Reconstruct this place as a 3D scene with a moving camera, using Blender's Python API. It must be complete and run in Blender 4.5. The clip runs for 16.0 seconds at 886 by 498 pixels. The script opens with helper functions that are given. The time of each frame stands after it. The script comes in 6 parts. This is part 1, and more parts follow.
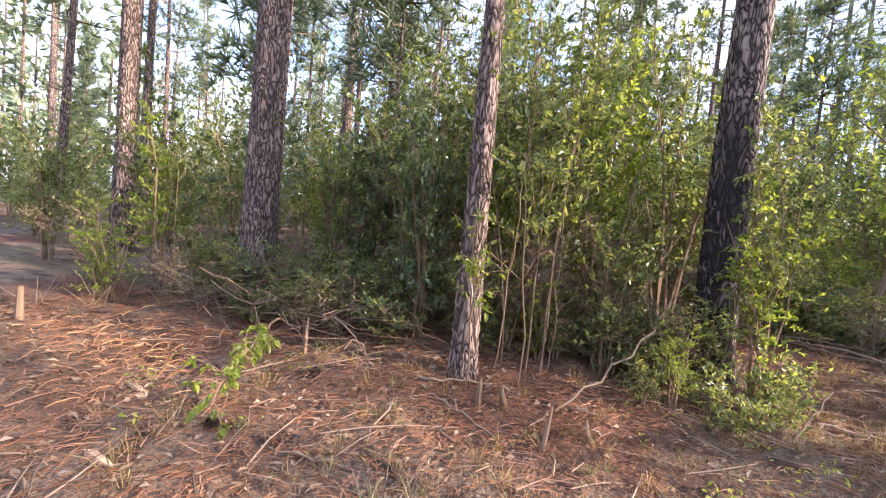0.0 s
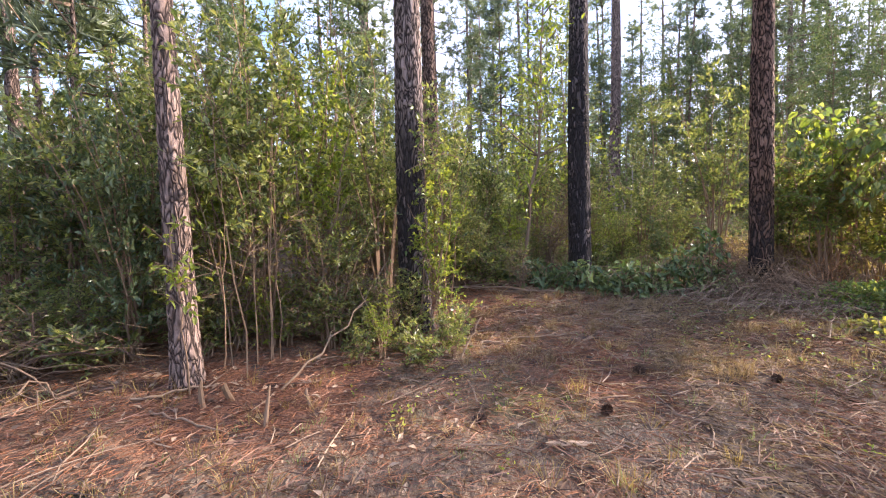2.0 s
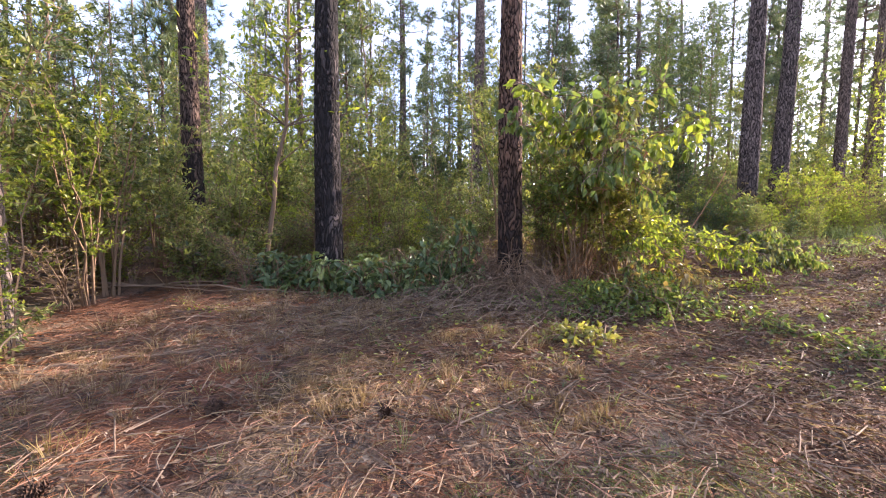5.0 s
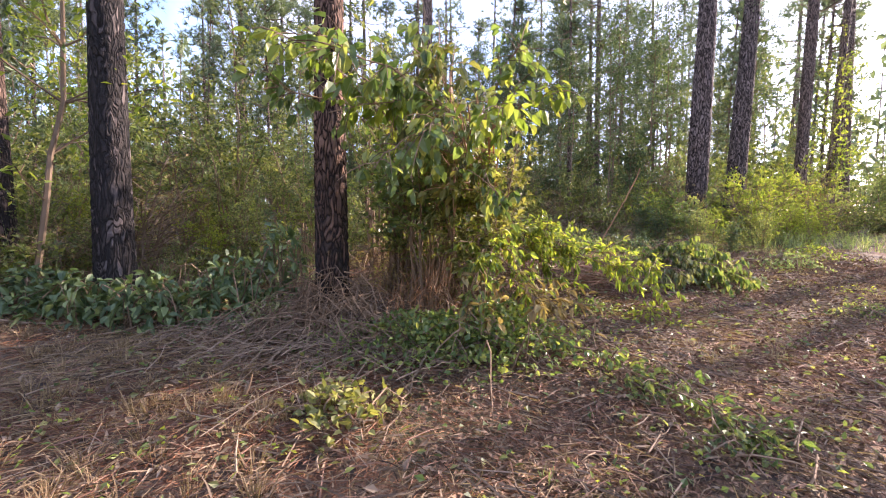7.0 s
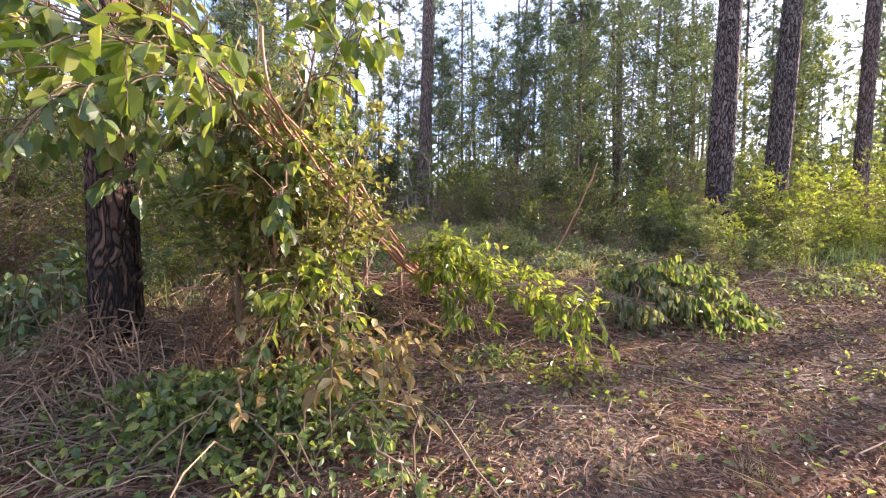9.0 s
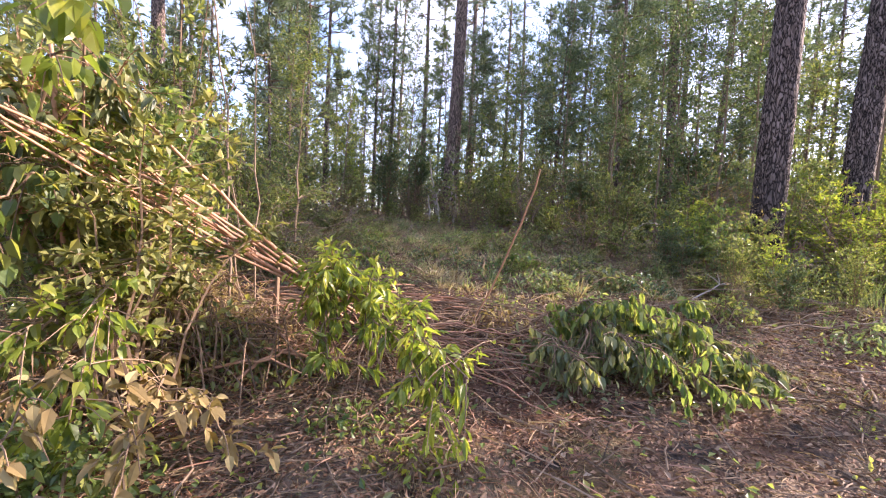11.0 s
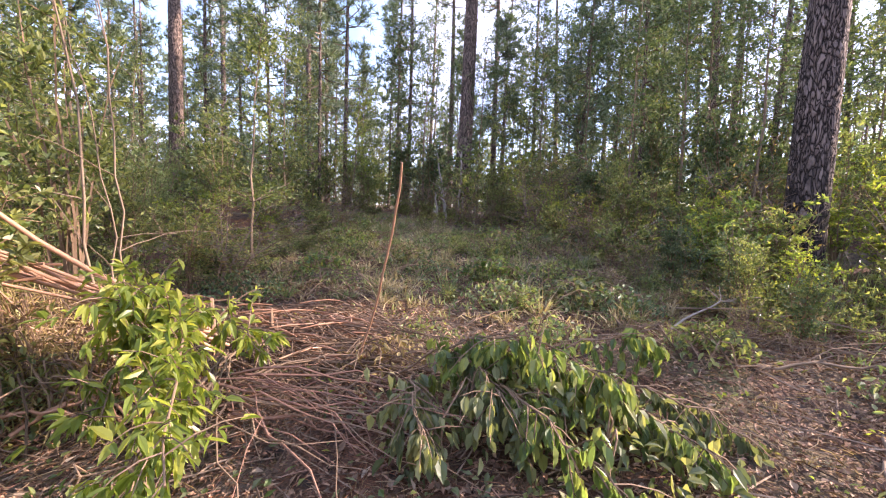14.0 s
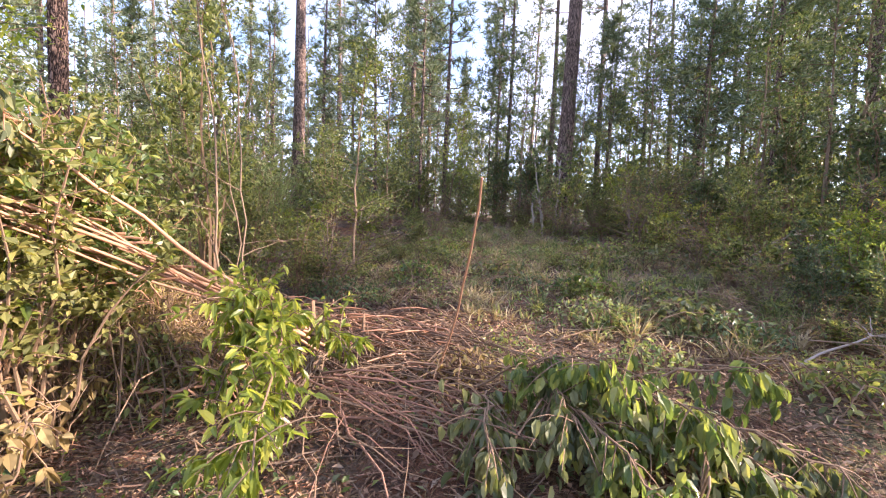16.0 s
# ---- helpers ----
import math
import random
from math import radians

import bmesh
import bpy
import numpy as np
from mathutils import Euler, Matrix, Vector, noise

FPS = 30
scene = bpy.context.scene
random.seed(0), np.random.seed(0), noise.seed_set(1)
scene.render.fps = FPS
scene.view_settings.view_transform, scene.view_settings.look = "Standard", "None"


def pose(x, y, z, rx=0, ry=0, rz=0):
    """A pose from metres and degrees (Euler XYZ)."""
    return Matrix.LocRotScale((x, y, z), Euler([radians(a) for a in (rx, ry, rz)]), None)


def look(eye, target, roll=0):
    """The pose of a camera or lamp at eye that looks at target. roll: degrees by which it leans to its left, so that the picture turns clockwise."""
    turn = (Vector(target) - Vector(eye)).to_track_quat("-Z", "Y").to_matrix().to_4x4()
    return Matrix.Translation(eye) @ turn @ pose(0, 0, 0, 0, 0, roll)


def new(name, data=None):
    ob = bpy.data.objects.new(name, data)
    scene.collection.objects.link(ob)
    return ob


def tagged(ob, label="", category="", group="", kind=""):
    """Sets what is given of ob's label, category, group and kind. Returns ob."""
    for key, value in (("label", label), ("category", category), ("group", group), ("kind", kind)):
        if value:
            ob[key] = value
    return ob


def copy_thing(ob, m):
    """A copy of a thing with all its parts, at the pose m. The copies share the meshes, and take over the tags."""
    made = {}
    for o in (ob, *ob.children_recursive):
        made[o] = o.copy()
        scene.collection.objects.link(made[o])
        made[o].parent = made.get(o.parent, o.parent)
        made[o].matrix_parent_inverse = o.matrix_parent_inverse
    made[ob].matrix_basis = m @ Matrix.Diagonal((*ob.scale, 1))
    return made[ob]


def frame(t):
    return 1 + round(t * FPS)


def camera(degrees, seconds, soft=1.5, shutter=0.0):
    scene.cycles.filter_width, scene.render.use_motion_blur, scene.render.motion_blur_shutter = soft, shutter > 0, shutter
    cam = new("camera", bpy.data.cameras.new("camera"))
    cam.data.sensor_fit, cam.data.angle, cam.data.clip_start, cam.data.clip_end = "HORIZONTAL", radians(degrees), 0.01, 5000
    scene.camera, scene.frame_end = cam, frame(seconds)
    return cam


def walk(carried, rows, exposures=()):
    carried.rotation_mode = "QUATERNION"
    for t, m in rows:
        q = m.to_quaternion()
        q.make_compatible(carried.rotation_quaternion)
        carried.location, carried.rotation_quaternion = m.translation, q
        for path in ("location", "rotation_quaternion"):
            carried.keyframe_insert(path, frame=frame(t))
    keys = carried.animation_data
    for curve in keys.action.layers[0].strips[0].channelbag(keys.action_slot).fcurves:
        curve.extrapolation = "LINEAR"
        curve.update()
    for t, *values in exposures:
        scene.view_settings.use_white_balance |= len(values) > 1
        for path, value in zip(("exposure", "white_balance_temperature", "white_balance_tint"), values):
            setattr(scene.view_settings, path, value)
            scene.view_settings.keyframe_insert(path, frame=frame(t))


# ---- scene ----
cam = camera(92.5, 16.0, soft=1.15)
PATH = [
    (0, (-3.456, -1.427, 1.684), (-4.752, 0.093, 1.568), 5.5),
    (0.5, (-3.346, -1.495, 1.701), (-4.416, 0.192, 1.595), 6.0),
    (1, (-3.192, -1.536, 1.765), (-4.149, 0.217, 1.652), 6.1),
    (1.5, (-2.97, -1.575, 1.743), (-3.742, 0.268, 1.648), 2.7),
    (2, (-2.721, -1.575, 1.714), (-3.112, 0.384, 1.6), -1.4),
    (2.5, (-2.324, -1.395, 1.67), (-2.399, 0.599, 1.534), -1.6),
    (3, (-1.926, -1.231, 1.663), (-1.892, 0.76, 1.479), -1.0),
    (3.2, (-1.75, -1.143, 1.651), (-1.717, 0.848, 1.464), -1.0),
    (5.3, (-0.013, 0.102, 1.523), (-0.023, 2.098, 1.394), 0.5),
    (5.5, (0.159, 0.244, 1.522), (0.161, 2.239, 1.389), 0.4),
    (6, (0.618, 0.56, 1.583), (0.647, 2.555, 1.446), 0.4),
    (6.5, (1.105, 0.835, 1.627), (1.148, 2.83, 1.496), 0.8),
    (7, (1.534, 1.189, 1.615), (1.574, 3.185, 1.488), 0.8),
    (7.5, (1.933, 1.515, 1.651), (1.926, 3.511, 1.519), -0.4),
    (8, (2.354, 1.78, 1.688), (2.281, 3.775, 1.571), -0.8),
    (8.5, (2.702, 2.17, 1.702), (2.614, 4.164, 1.586), 0.2),
    (9, (3.069, 2.486, 1.733), (2.912, 4.476, 1.62), 0.8),
    (9.5, (3.441, 2.723, 1.783), (3.161, 4.7, 1.67), 4.6),
    (10, (3.751, 3.023, 1.79), (3.386, 4.987, 1.677), 3.9),
    (10.2, (3.861, 3.119, 1.814), (3.49, 5.081, 1.705), 3.5),
    (12.3, (4.818, 3.938, 2.006), (4.268, 5.854, 1.838), 2.3),
    (12.5, (4.906, 4.034, 2.008), (4.353, 5.949, 1.842), 2.2),
    (13, (5.083, 4.209, 2.04), (4.527, 6.123, 1.876), 1.4),
    (13.5, (5.168, 4.421, 2.04), (4.615, 6.335, 1.876), 1.0),
    (14, (5.272, 4.562, 2.076), (4.612, 6.443, 1.913), 1.9),
    (14.5, (5.388, 4.606, 2.09), (4.545, 6.411, 1.922), 1.8),
    (15, (5.384, 4.626, 2.109), (4.441, 6.384, 1.951), 2.0),
    (15.5, (5.37, 4.61, 2.111), (4.326, 6.309, 1.961), 2.4),
    (16, (5.377, 4.61, 2.112), (4.301, 6.29, 1.973), 2.4),
]
walk(cam, [(t, look(eye, target, roll)) for t, eye, target, roll in PATH],
     [(0, 2.2, 5900, 24), (1, 2.08, 5950, 24), (1.5, 2.05, 5950, 25), (2.5, 2.12, 5950, 27), (3, 1.95, 5950, 28), (5.5, 1.93, 5950, 27),
      (8.5, 2.03, 5900, 28), (12.5, 1.98, 5900, 29), (16, 2.06, 6050, 30)])

# ---- world, sun ----
SUN_TURN, SUN_HEIGHT = 64.0, 27.0
world = bpy.data.worlds.new("sky")
scene.world = world
world.use_nodes = True
wn, wl = world.node_tree.nodes, world.node_tree.links
sky = wn.new("ShaderNodeTexSky")
sky.sky_type, sky.sun_disc = "NISHITA", False
sky.sun_elevation, sky.sun_rotation = radians(SUN_HEIGHT), radians(SUN_TURN)
sky.air_density, sky.dust_density, sky.ozone_density = 1.0, 1.2, 1.0
# broken white cloud over the blue
coord = wn.new("ShaderNodeTexCoord")
cloud = wn.new("ShaderNodeTexNoise")
cloud.inputs["Scale"].default_value, cloud.inputs["Detail"].default_value = 2.2, 6
cover = wn.new("ShaderNodeMapRange")
cover.inputs["From Min"].default_value, cover.inputs["From Max"].default_value = 0.42, 0.66
veil = wn.new("ShaderNodeMix")
veil.data_type = "RGBA"
veil.inputs["B"].default_value = (3.75, 4.05, 4.9, 1)
wl.new(coord.outputs["Generated"], cloud.inputs["Vector"])
wl.new(cloud.outputs["Fac"], cover.inputs["Value"])
wl.new(cover.outputs["Result"], veil.inputs["Factor"])
wl.new(sky.outputs["Color"], veil.inputs["A"])
wl.new(veil.outputs["Result"], wn["Background"].inputs["Color"])
wn["Background"].inputs["Strength"].default_value = 0.15

sun = new("sun", bpy.data.lights.new("sun", "SUN"))
sun.data.energy, sun.data.angle, sun.data.color = 4.9, radians(1.2), (1.0, 0.83, 0.62)
a, e = radians(SUN_TURN), radians(SUN_HEIGHT)
sun.matrix_world = look((0, 0, 0), (-math.sin(a) * math.cos(e), -math.cos(a) * math.cos(e), -math.sin(e)))

# ---- materials ----
rng = np.random.default_rng(7)


def material(name, rough=0.8):
    m = bpy.data.materials.new(name)
    m.use_nodes = True
    n, l = m.node_tree.nodes, m.node_tree.links
    b = n["Principled BSDF"]
    b.inputs["Roughness"].default_value = rough
    b.inputs["Specular IOR Level"].default_value = 0.5 if rough < 0.4 else 0.3
    return m, n, l, b


def ramp(n, colours):
    r = n.new("ShaderNodeValToRGB")
    while len(r.color_ramp.elements) < len(colours):
        r.color_ramp.elements.new(0.5)
    for i, (p, c) in enumerate(colours):
        r.color_ramp.elements[i].position, r.color_ramp.elements[i].color = p, (*c, 1)
    return r


def island_material(name, colours, rough=0.6, through_light=0.0, patch=0.22):
    """Each loose piece takes its own shade; a broad noise shifts whole patches."""
    m, n, l, b = material(name, rough)
    b.inputs["Specular IOR Level"].default_value = 0.2 if rough > 0.65 else 0.5
    g, tc, nz = n.new("ShaderNodeNewGeometry"), n.new("ShaderNodeTexCoord"), n.new("ShaderNodeTexNoise")
    info = n.new("ShaderNodeObjectInfo")
    nz.inputs["Scale"].default_value = 1.3
    l.new(tc.outputs["Object"], nz.inputs["Vector"])
    mixed = n.new("ShaderNodeMix")
    mixed.inputs["Factor"].default_value = patch
    l.new(g.outputs["Random Per Island"], mixed.inputs["A"])
    shift = n.new("ShaderNodeMath")
    shift.operation = "MULTIPLY_ADD"
    shift.inputs[1].default_value, shift.inputs[2].default_value = 0.5, -0.25
    l.new(info.outputs["Random"], shift.inputs[0])
    add = n.new("ShaderNodeMath")
    l.new(nz.outputs["Fac"], add.inputs[0])
    l.new(shift.outputs[0], add.inputs[1])
    l.new(add.outputs[0], mixed.inputs["B"])
    r = ramp(n, colours)
    l.new(mixed.outputs["Result"], r.inputs["Fac"])
    l.new(r.outputs["Color"], b.inputs["Base Color"])
    if through_light:
        t, mx, glow = n.new("ShaderNodeBsdfTranslucent"), n.new("ShaderNodeMixShader"), n.new("ShaderNodeMix")
        glow.data_type, glow.blend_type = "RGBA", "MULTIPLY"
        glow.inputs["Factor"].default_value = 1.0
        glow.inputs["B"].default_value = (1.35, 1.35, 0.65, 1)
        l.new(r.outputs["Color"], glow.inputs["A"])
        l.new(glow.outputs["Result"], t.inputs["Color"])
        mx.inputs["Fac"].default_value = through_light
        l.new(b.outputs[0], mx.inputs[1])
        l.new(t.outputs[0], mx.inputs[2])
        l.new(mx.outputs[0], n["Material Output"].inputs["Surface"])
    return m


def bark_material(name, low, high, char):
    """Furrowed pine bark: plates in two browns, darker furrows, and fire scorch on the butt up to about char metres."""
    m, n, l, b = material(name, 0.9)
    b.inputs["Specular IOR Level"].default_value = 0.15
    tc, mp = n.new("ShaderNodeTexCoord"), n.new("ShaderNodeMapping")
    mp.inputs["Scale"].default_value = (1, 1, 0.26)
    l.new(tc.outputs["Object"], mp.inputs["Vector"])
    v, fine, broad, cracks = n.new("ShaderNodeTexVoronoi"), n.new("ShaderNodeTexNoise"), n.new("ShaderNodeTexNoise"), n.new("ShaderNodeTexVoronoi")
    v.inputs["Scale"].default_value = cracks.inputs["Scale"].default_value = 21
    cracks.feature = "DISTANCE_TO_EDGE"
    fine.inputs["Scale"].default_value, fine.inputs["Detail"].default_value = 45, 6
    broad.inputs["Scale"].default_value = 2.5
    warp, warped = n.new("ShaderNodeTexNoise"), n.new("ShaderNodeVectorMath")
    warp.inputs["Scale"].default_value = 9
    warped.operation = "MULTIPLY_ADD"
    warped.inputs[1].default_value = (0.22, 0.22, 0.22)
    l.new(mp.outputs[0], warp.inputs["Vector"])
    l.new(warp.outputs["Color"], warped.inputs[0])
    l.new(mp.outputs[0], warped.inputs[2])
    for t in (v, cracks, fine):
        l.new(warped.outputs[0], t.inputs["Vector"])
    l.new(tc.outputs["Object"], broad.inputs["Vector"])
    sep, add, mul = n.new("ShaderNodeSeparateColor"), n.new("ShaderNodeMath"), n.new("ShaderNodeMath")
    l.new(v.outputs["Color"], sep.inputs[0])
    mul.operation = "MULTIPLY"
    mul.inputs[1].default_value = 0.22
    l.new(sep.outputs[0], mul.inputs[0])
    half = n.new("ShaderNodeMath")
    half.operation = "MULTIPLY"
    half.inputs[1].default_value = 0.75
    l.new(fine.outputs["Fac"], half.inputs[0])
    l.new(mul.outputs[0], add.inputs[0])
    l.new(half.outputs[0], add.inputs[1])
    furrow, deep = n.new("ShaderNodeMapRange"), n.new("ShaderNodeMath")
    furrow.inputs["From Max"].default_value = 0.22
    deep.operation = "MULTIPLY"
    l.new(cracks.outputs["Distance"], furrow.inputs["Value"])
    l.new(furrow.outputs["Result"], deep.inputs[0])
    l.new(add.outputs[0], deep.inputs[1])
    add = deep
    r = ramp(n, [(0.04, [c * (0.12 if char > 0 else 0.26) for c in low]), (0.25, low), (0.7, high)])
    l.new(add.outputs[0], r.inputs["Fac"])
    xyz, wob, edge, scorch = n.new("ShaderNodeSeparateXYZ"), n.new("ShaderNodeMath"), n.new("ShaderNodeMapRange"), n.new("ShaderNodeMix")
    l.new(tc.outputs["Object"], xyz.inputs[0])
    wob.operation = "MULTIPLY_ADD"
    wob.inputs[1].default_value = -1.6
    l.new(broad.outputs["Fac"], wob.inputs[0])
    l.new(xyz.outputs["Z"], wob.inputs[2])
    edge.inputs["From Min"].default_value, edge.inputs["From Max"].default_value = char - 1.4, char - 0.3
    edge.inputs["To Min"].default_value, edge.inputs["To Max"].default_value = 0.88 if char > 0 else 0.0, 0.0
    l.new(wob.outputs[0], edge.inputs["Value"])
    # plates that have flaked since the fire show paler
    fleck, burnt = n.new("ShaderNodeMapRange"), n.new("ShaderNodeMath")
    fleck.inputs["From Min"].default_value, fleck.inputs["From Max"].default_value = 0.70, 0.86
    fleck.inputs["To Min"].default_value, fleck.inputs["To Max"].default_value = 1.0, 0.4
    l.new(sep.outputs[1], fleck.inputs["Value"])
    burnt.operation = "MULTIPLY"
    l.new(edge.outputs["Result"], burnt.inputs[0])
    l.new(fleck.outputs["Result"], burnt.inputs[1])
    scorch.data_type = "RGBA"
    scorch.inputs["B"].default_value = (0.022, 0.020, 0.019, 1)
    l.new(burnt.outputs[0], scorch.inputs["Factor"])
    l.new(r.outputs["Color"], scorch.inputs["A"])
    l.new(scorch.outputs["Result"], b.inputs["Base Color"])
    bump = n.new("ShaderNodeBump")
    bump.inputs["Strength"].default_value, bump.inputs["Distance"].default_value = 1.0, 0.03
    l.new(add.outputs[0], bump.inputs["Height"])
    l.new(bump.outputs[0], b.inputs["Normal"])
    return m


def ground_material():
    m, n, l, b = material("forest_floor", 0.95)
    tc = n.new("ShaderNodeTexCoord")

    def nz(scale, detail=4, stretch=None, turn=0.0):
        t = n.new("ShaderNodeTexNoise")
        t.inputs["Scale"].default_value, t.inputs["Detail"].default_value = scale, detail
        if stretch:
            mp = n.new("ShaderNodeMapping")
            mp.inputs["Scale"].default_value, mp.inputs["Rotation"].default_value = stretch, (0, 0, turn)
            l.new(tc.outputs["Object"], mp.inputs["Vector"])
            l.new(mp.outputs[0], t.inputs["Vector"])
        else:
            l.new(tc.outputs["Object"], t.inputs["Vector"])
        return t.outputs["Fac"]

    def blend(fac, x, y, lo, hi):
        rg, mx = n.new("ShaderNodeMapRange"), n.new("ShaderNodeMix")
        rg.inputs["From Min"].default_value, rg.inputs["From Max"].default_value = lo, hi
        mx.data_type = "RGBA"
        l.new(fac, rg.inputs["Value"])
        l.new(rg.outputs["Result"], mx.inputs["Factor"])
        for s, c in (("A", x), ("B", y)):
            if isinstance(c, tuple):
                mx.inputs[s].default_value = (*c, 1)
            else:
                l.new(c, mx.inputs[s])
        return mx.outputs["Result"]

    needles = blend(nz(26, 5, (1, 6, 1), 0.5), (0.062, 0.033, 0.022), (0.22, 0.103, 0.052), 0.35, 0.68)
    straw = blend(nz(30, 5, (6, 1, 1), 0.9), (0.075, 0.06, 0.045), (0.26, 0.192, 0.118), 0.35, 0.68)
    litter = blend(nz(0.55, 3), needles, straw, 0.42, 0.58)
    soil = blend(nz(5, 6), (0.045, 0.034, 0.026), litter, 0.34, 0.50)
    green = blend(nz(0.9, 5), soil, (0.085, 0.095, 0.035), 0.58, 0.78)
    l.new(green, b.inputs["Base Color"])
    bump = n.new("ShaderNodeBump")
    bump.inputs["Strength"].default_value, bump.inputs["Distance"].default_value = 0.9, 0.03
    l.new(nz(38, 6), bump.inputs["Height"])
    l.new(bump.outputs[0], b.inputs["Normal"])
    return m


M_GROUND = ground_material()
M_BARK = bark_material("pine_bark", (0.155, 0.115, 0.094), (0.37, 0.275, 0.22), 0)
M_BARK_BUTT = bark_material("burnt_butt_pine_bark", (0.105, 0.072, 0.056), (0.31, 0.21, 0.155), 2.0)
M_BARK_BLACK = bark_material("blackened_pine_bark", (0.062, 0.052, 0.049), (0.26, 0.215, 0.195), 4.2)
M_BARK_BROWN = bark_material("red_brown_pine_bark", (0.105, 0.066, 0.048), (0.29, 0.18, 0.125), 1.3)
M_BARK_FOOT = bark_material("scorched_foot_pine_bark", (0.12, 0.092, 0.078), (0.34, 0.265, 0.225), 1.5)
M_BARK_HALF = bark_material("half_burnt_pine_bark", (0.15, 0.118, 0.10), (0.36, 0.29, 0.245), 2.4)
M_TWIG = island_material("grey_twigs", [(0.2, (0.101, 0.0697, 0.0462)), (0.8, (0.268, 0.195, 0.13))], 0.85)
M_STEM = island_material("brown_stems", [(0.2, (0.117, 0.0795, 0.0491)), (0.8, (0.27, 0.182, 0.111))], 0.8)
M_POLE = island_material("peeled_orange_bark", [(0.15, (0.27, 0.13, 0.065)), (0.85, (0.46, 0.26, 0.145))], 0.65)
M_WOOD = island_material("split_wood", [(0.2, (0.34, 0.22, 0.13)), (0.8, (0.55, 0.40, 0.25))], 0.75)
M_NEEDLE = island_material("pine_needles", [(0.2, (0.0852, 0.118, 0.0776)), (0.8, (0.203, 0.249, 0.144))], 0.5, 0.3)
M_OLIVE = island_material("olive_leaves", [(0.08, (0.045, 0.070, 0.028)), (0.5, (0.155, 0.190, 0.070)), (0.92, (0.34, 0.35, 0.12))], 0.34, 0.54)
M_DARK = island_material("dark_evergreen_leaves", [(0.1, (0.0486, 0.0828, 0.0397)), (0.6, (0.113, 0.158, 0.0715)), (0.95, (0.226, 0.265, 0.109))], 0.34, 0.38)
M_LIME = island_material("yellow_green_leaves", [(0.1, (0.108, 0.158, 0.0276)), (0.6, (0.238, 0.299, 0.0494)), (0.95, (0.41, 0.41, 0.0684))], 0.34, 0.58)
M_WITHER = island_material("withered_leaves", [(0.1, (0.175, 0.120, 0.050)), (0.6, (0.31, 0.235, 0.098)), (0.95, (0.39, 0.325, 0.16))], 0.7, 0.35)
M_BROAD = island_material("broad_leaves", [(0.1, (0.075, 0.124, 0.042)), (0.6, (0.165, 0.225, 0.070)), (0.95, (0.33, 0.345, 0.095))], 0.34, 0.52)
M_WILT = island_material("wilting_leaves", [(0.1, (0.115, 0.130, 0.038)), (0.6, (0.225, 0.228, 0.066)), (0.95, (0.38, 0.35, 0.105))], 0.55, 0.42)
M_VINE = island_material("vine_leaves", [(0.1, (0.0414, 0.0765, 0.0324)), (0.65, (0.124, 0.176, 0.0662)), (0.95, (0.276, 0.324, 0.13))], 0.5, 0.3)
M_STRAW = island_material("fallen_needles", [(0.1, (0.0561, 0.025, 0.0138)), (0.5, (0.206, 0.0893, 0.0428)), (0.95, (0.411, 0.223, 0.115))], 0.8, 0.0, 0.5)
M_DRY = island_material("dry_grass", [(0.1, (0.105, 0.075, 0.0444)), (0.55, (0.247, 0.176, 0.101)), (0.95, (0.414, 0.31, 0.183))], 0.8, 0.25, 0.4)
M_GRASS = island_material("green_grass", [(0.1, (0.0954, 0.131, 0.057)), (0.6, (0.19, 0.249, 0.104)), (0.95, (0.366, 0.369, 0.189))], 0.55, 0.5)
M_DEADLEAF = island_material("dead_leaves", [(0.1, (0.0765, 0.0497, 0.0321)), (0.6, (0.207, 0.142, 0.0918)), (0.95, (0.352, 0.275, 0.191))], 0.75, 0.1)
M_RUST = island_material("rusty_bark", [(0.1, (0.16, 0.07, 0.035)), (0.9, (0.44, 0.25, 0.12))], 0.85)
M_SHRED = island_material("shredded_stalks", [(0.1, (0.0504, 0.0341, 0.0218)), (0.55, (0.151, 0.107, 0.0666)), (0.95, (0.312, 0.226, 0.144))], 0.85)
M_CRUMB = island_material("leaf_crumbs", [(0.1, (0.0655, 0.0375, 0.0231)), (0.55, (0.196, 0.111, 0.065)), (0.95, (0.374, 0.242, 0.145))], 0.8)
M_REDSTEM = island_material("reddish_stems", [(0.2, (0.13, 0.068, 0.045)), (0.8, (0.30, 0.17, 0.11))], 0.75)
M_PALE = island_material("weathered_wood", [(0.2, (0.22, 0.19, 0.155)), (0.8, (0.40, 0.35, 0.29))], 0.8)
M_LIGHTSTRAW = island_material("bleached_grass", [(0.1, (0.179, 0.145, 0.0795)), (0.55, (0.357, 0.289, 0.167)), (0.95, (0.518, 0.433, 0.268))], 0.8, 0.3, 0.4)
M_DULL = island_material("wilting_broad_leaves", [(0.1, (0.075, 0.10, 0.045)), (0.6, (0.155, 0.175, 0.075)), (0.95, (0.33, 0.32, 0.13))], 0.5, 0.4)
M_CONE = island_material("cone_scales", [(0.1, (0.035, 0.022, 0.016)), (0.9, (0.13, 0.08, 0.052))], 0.75)


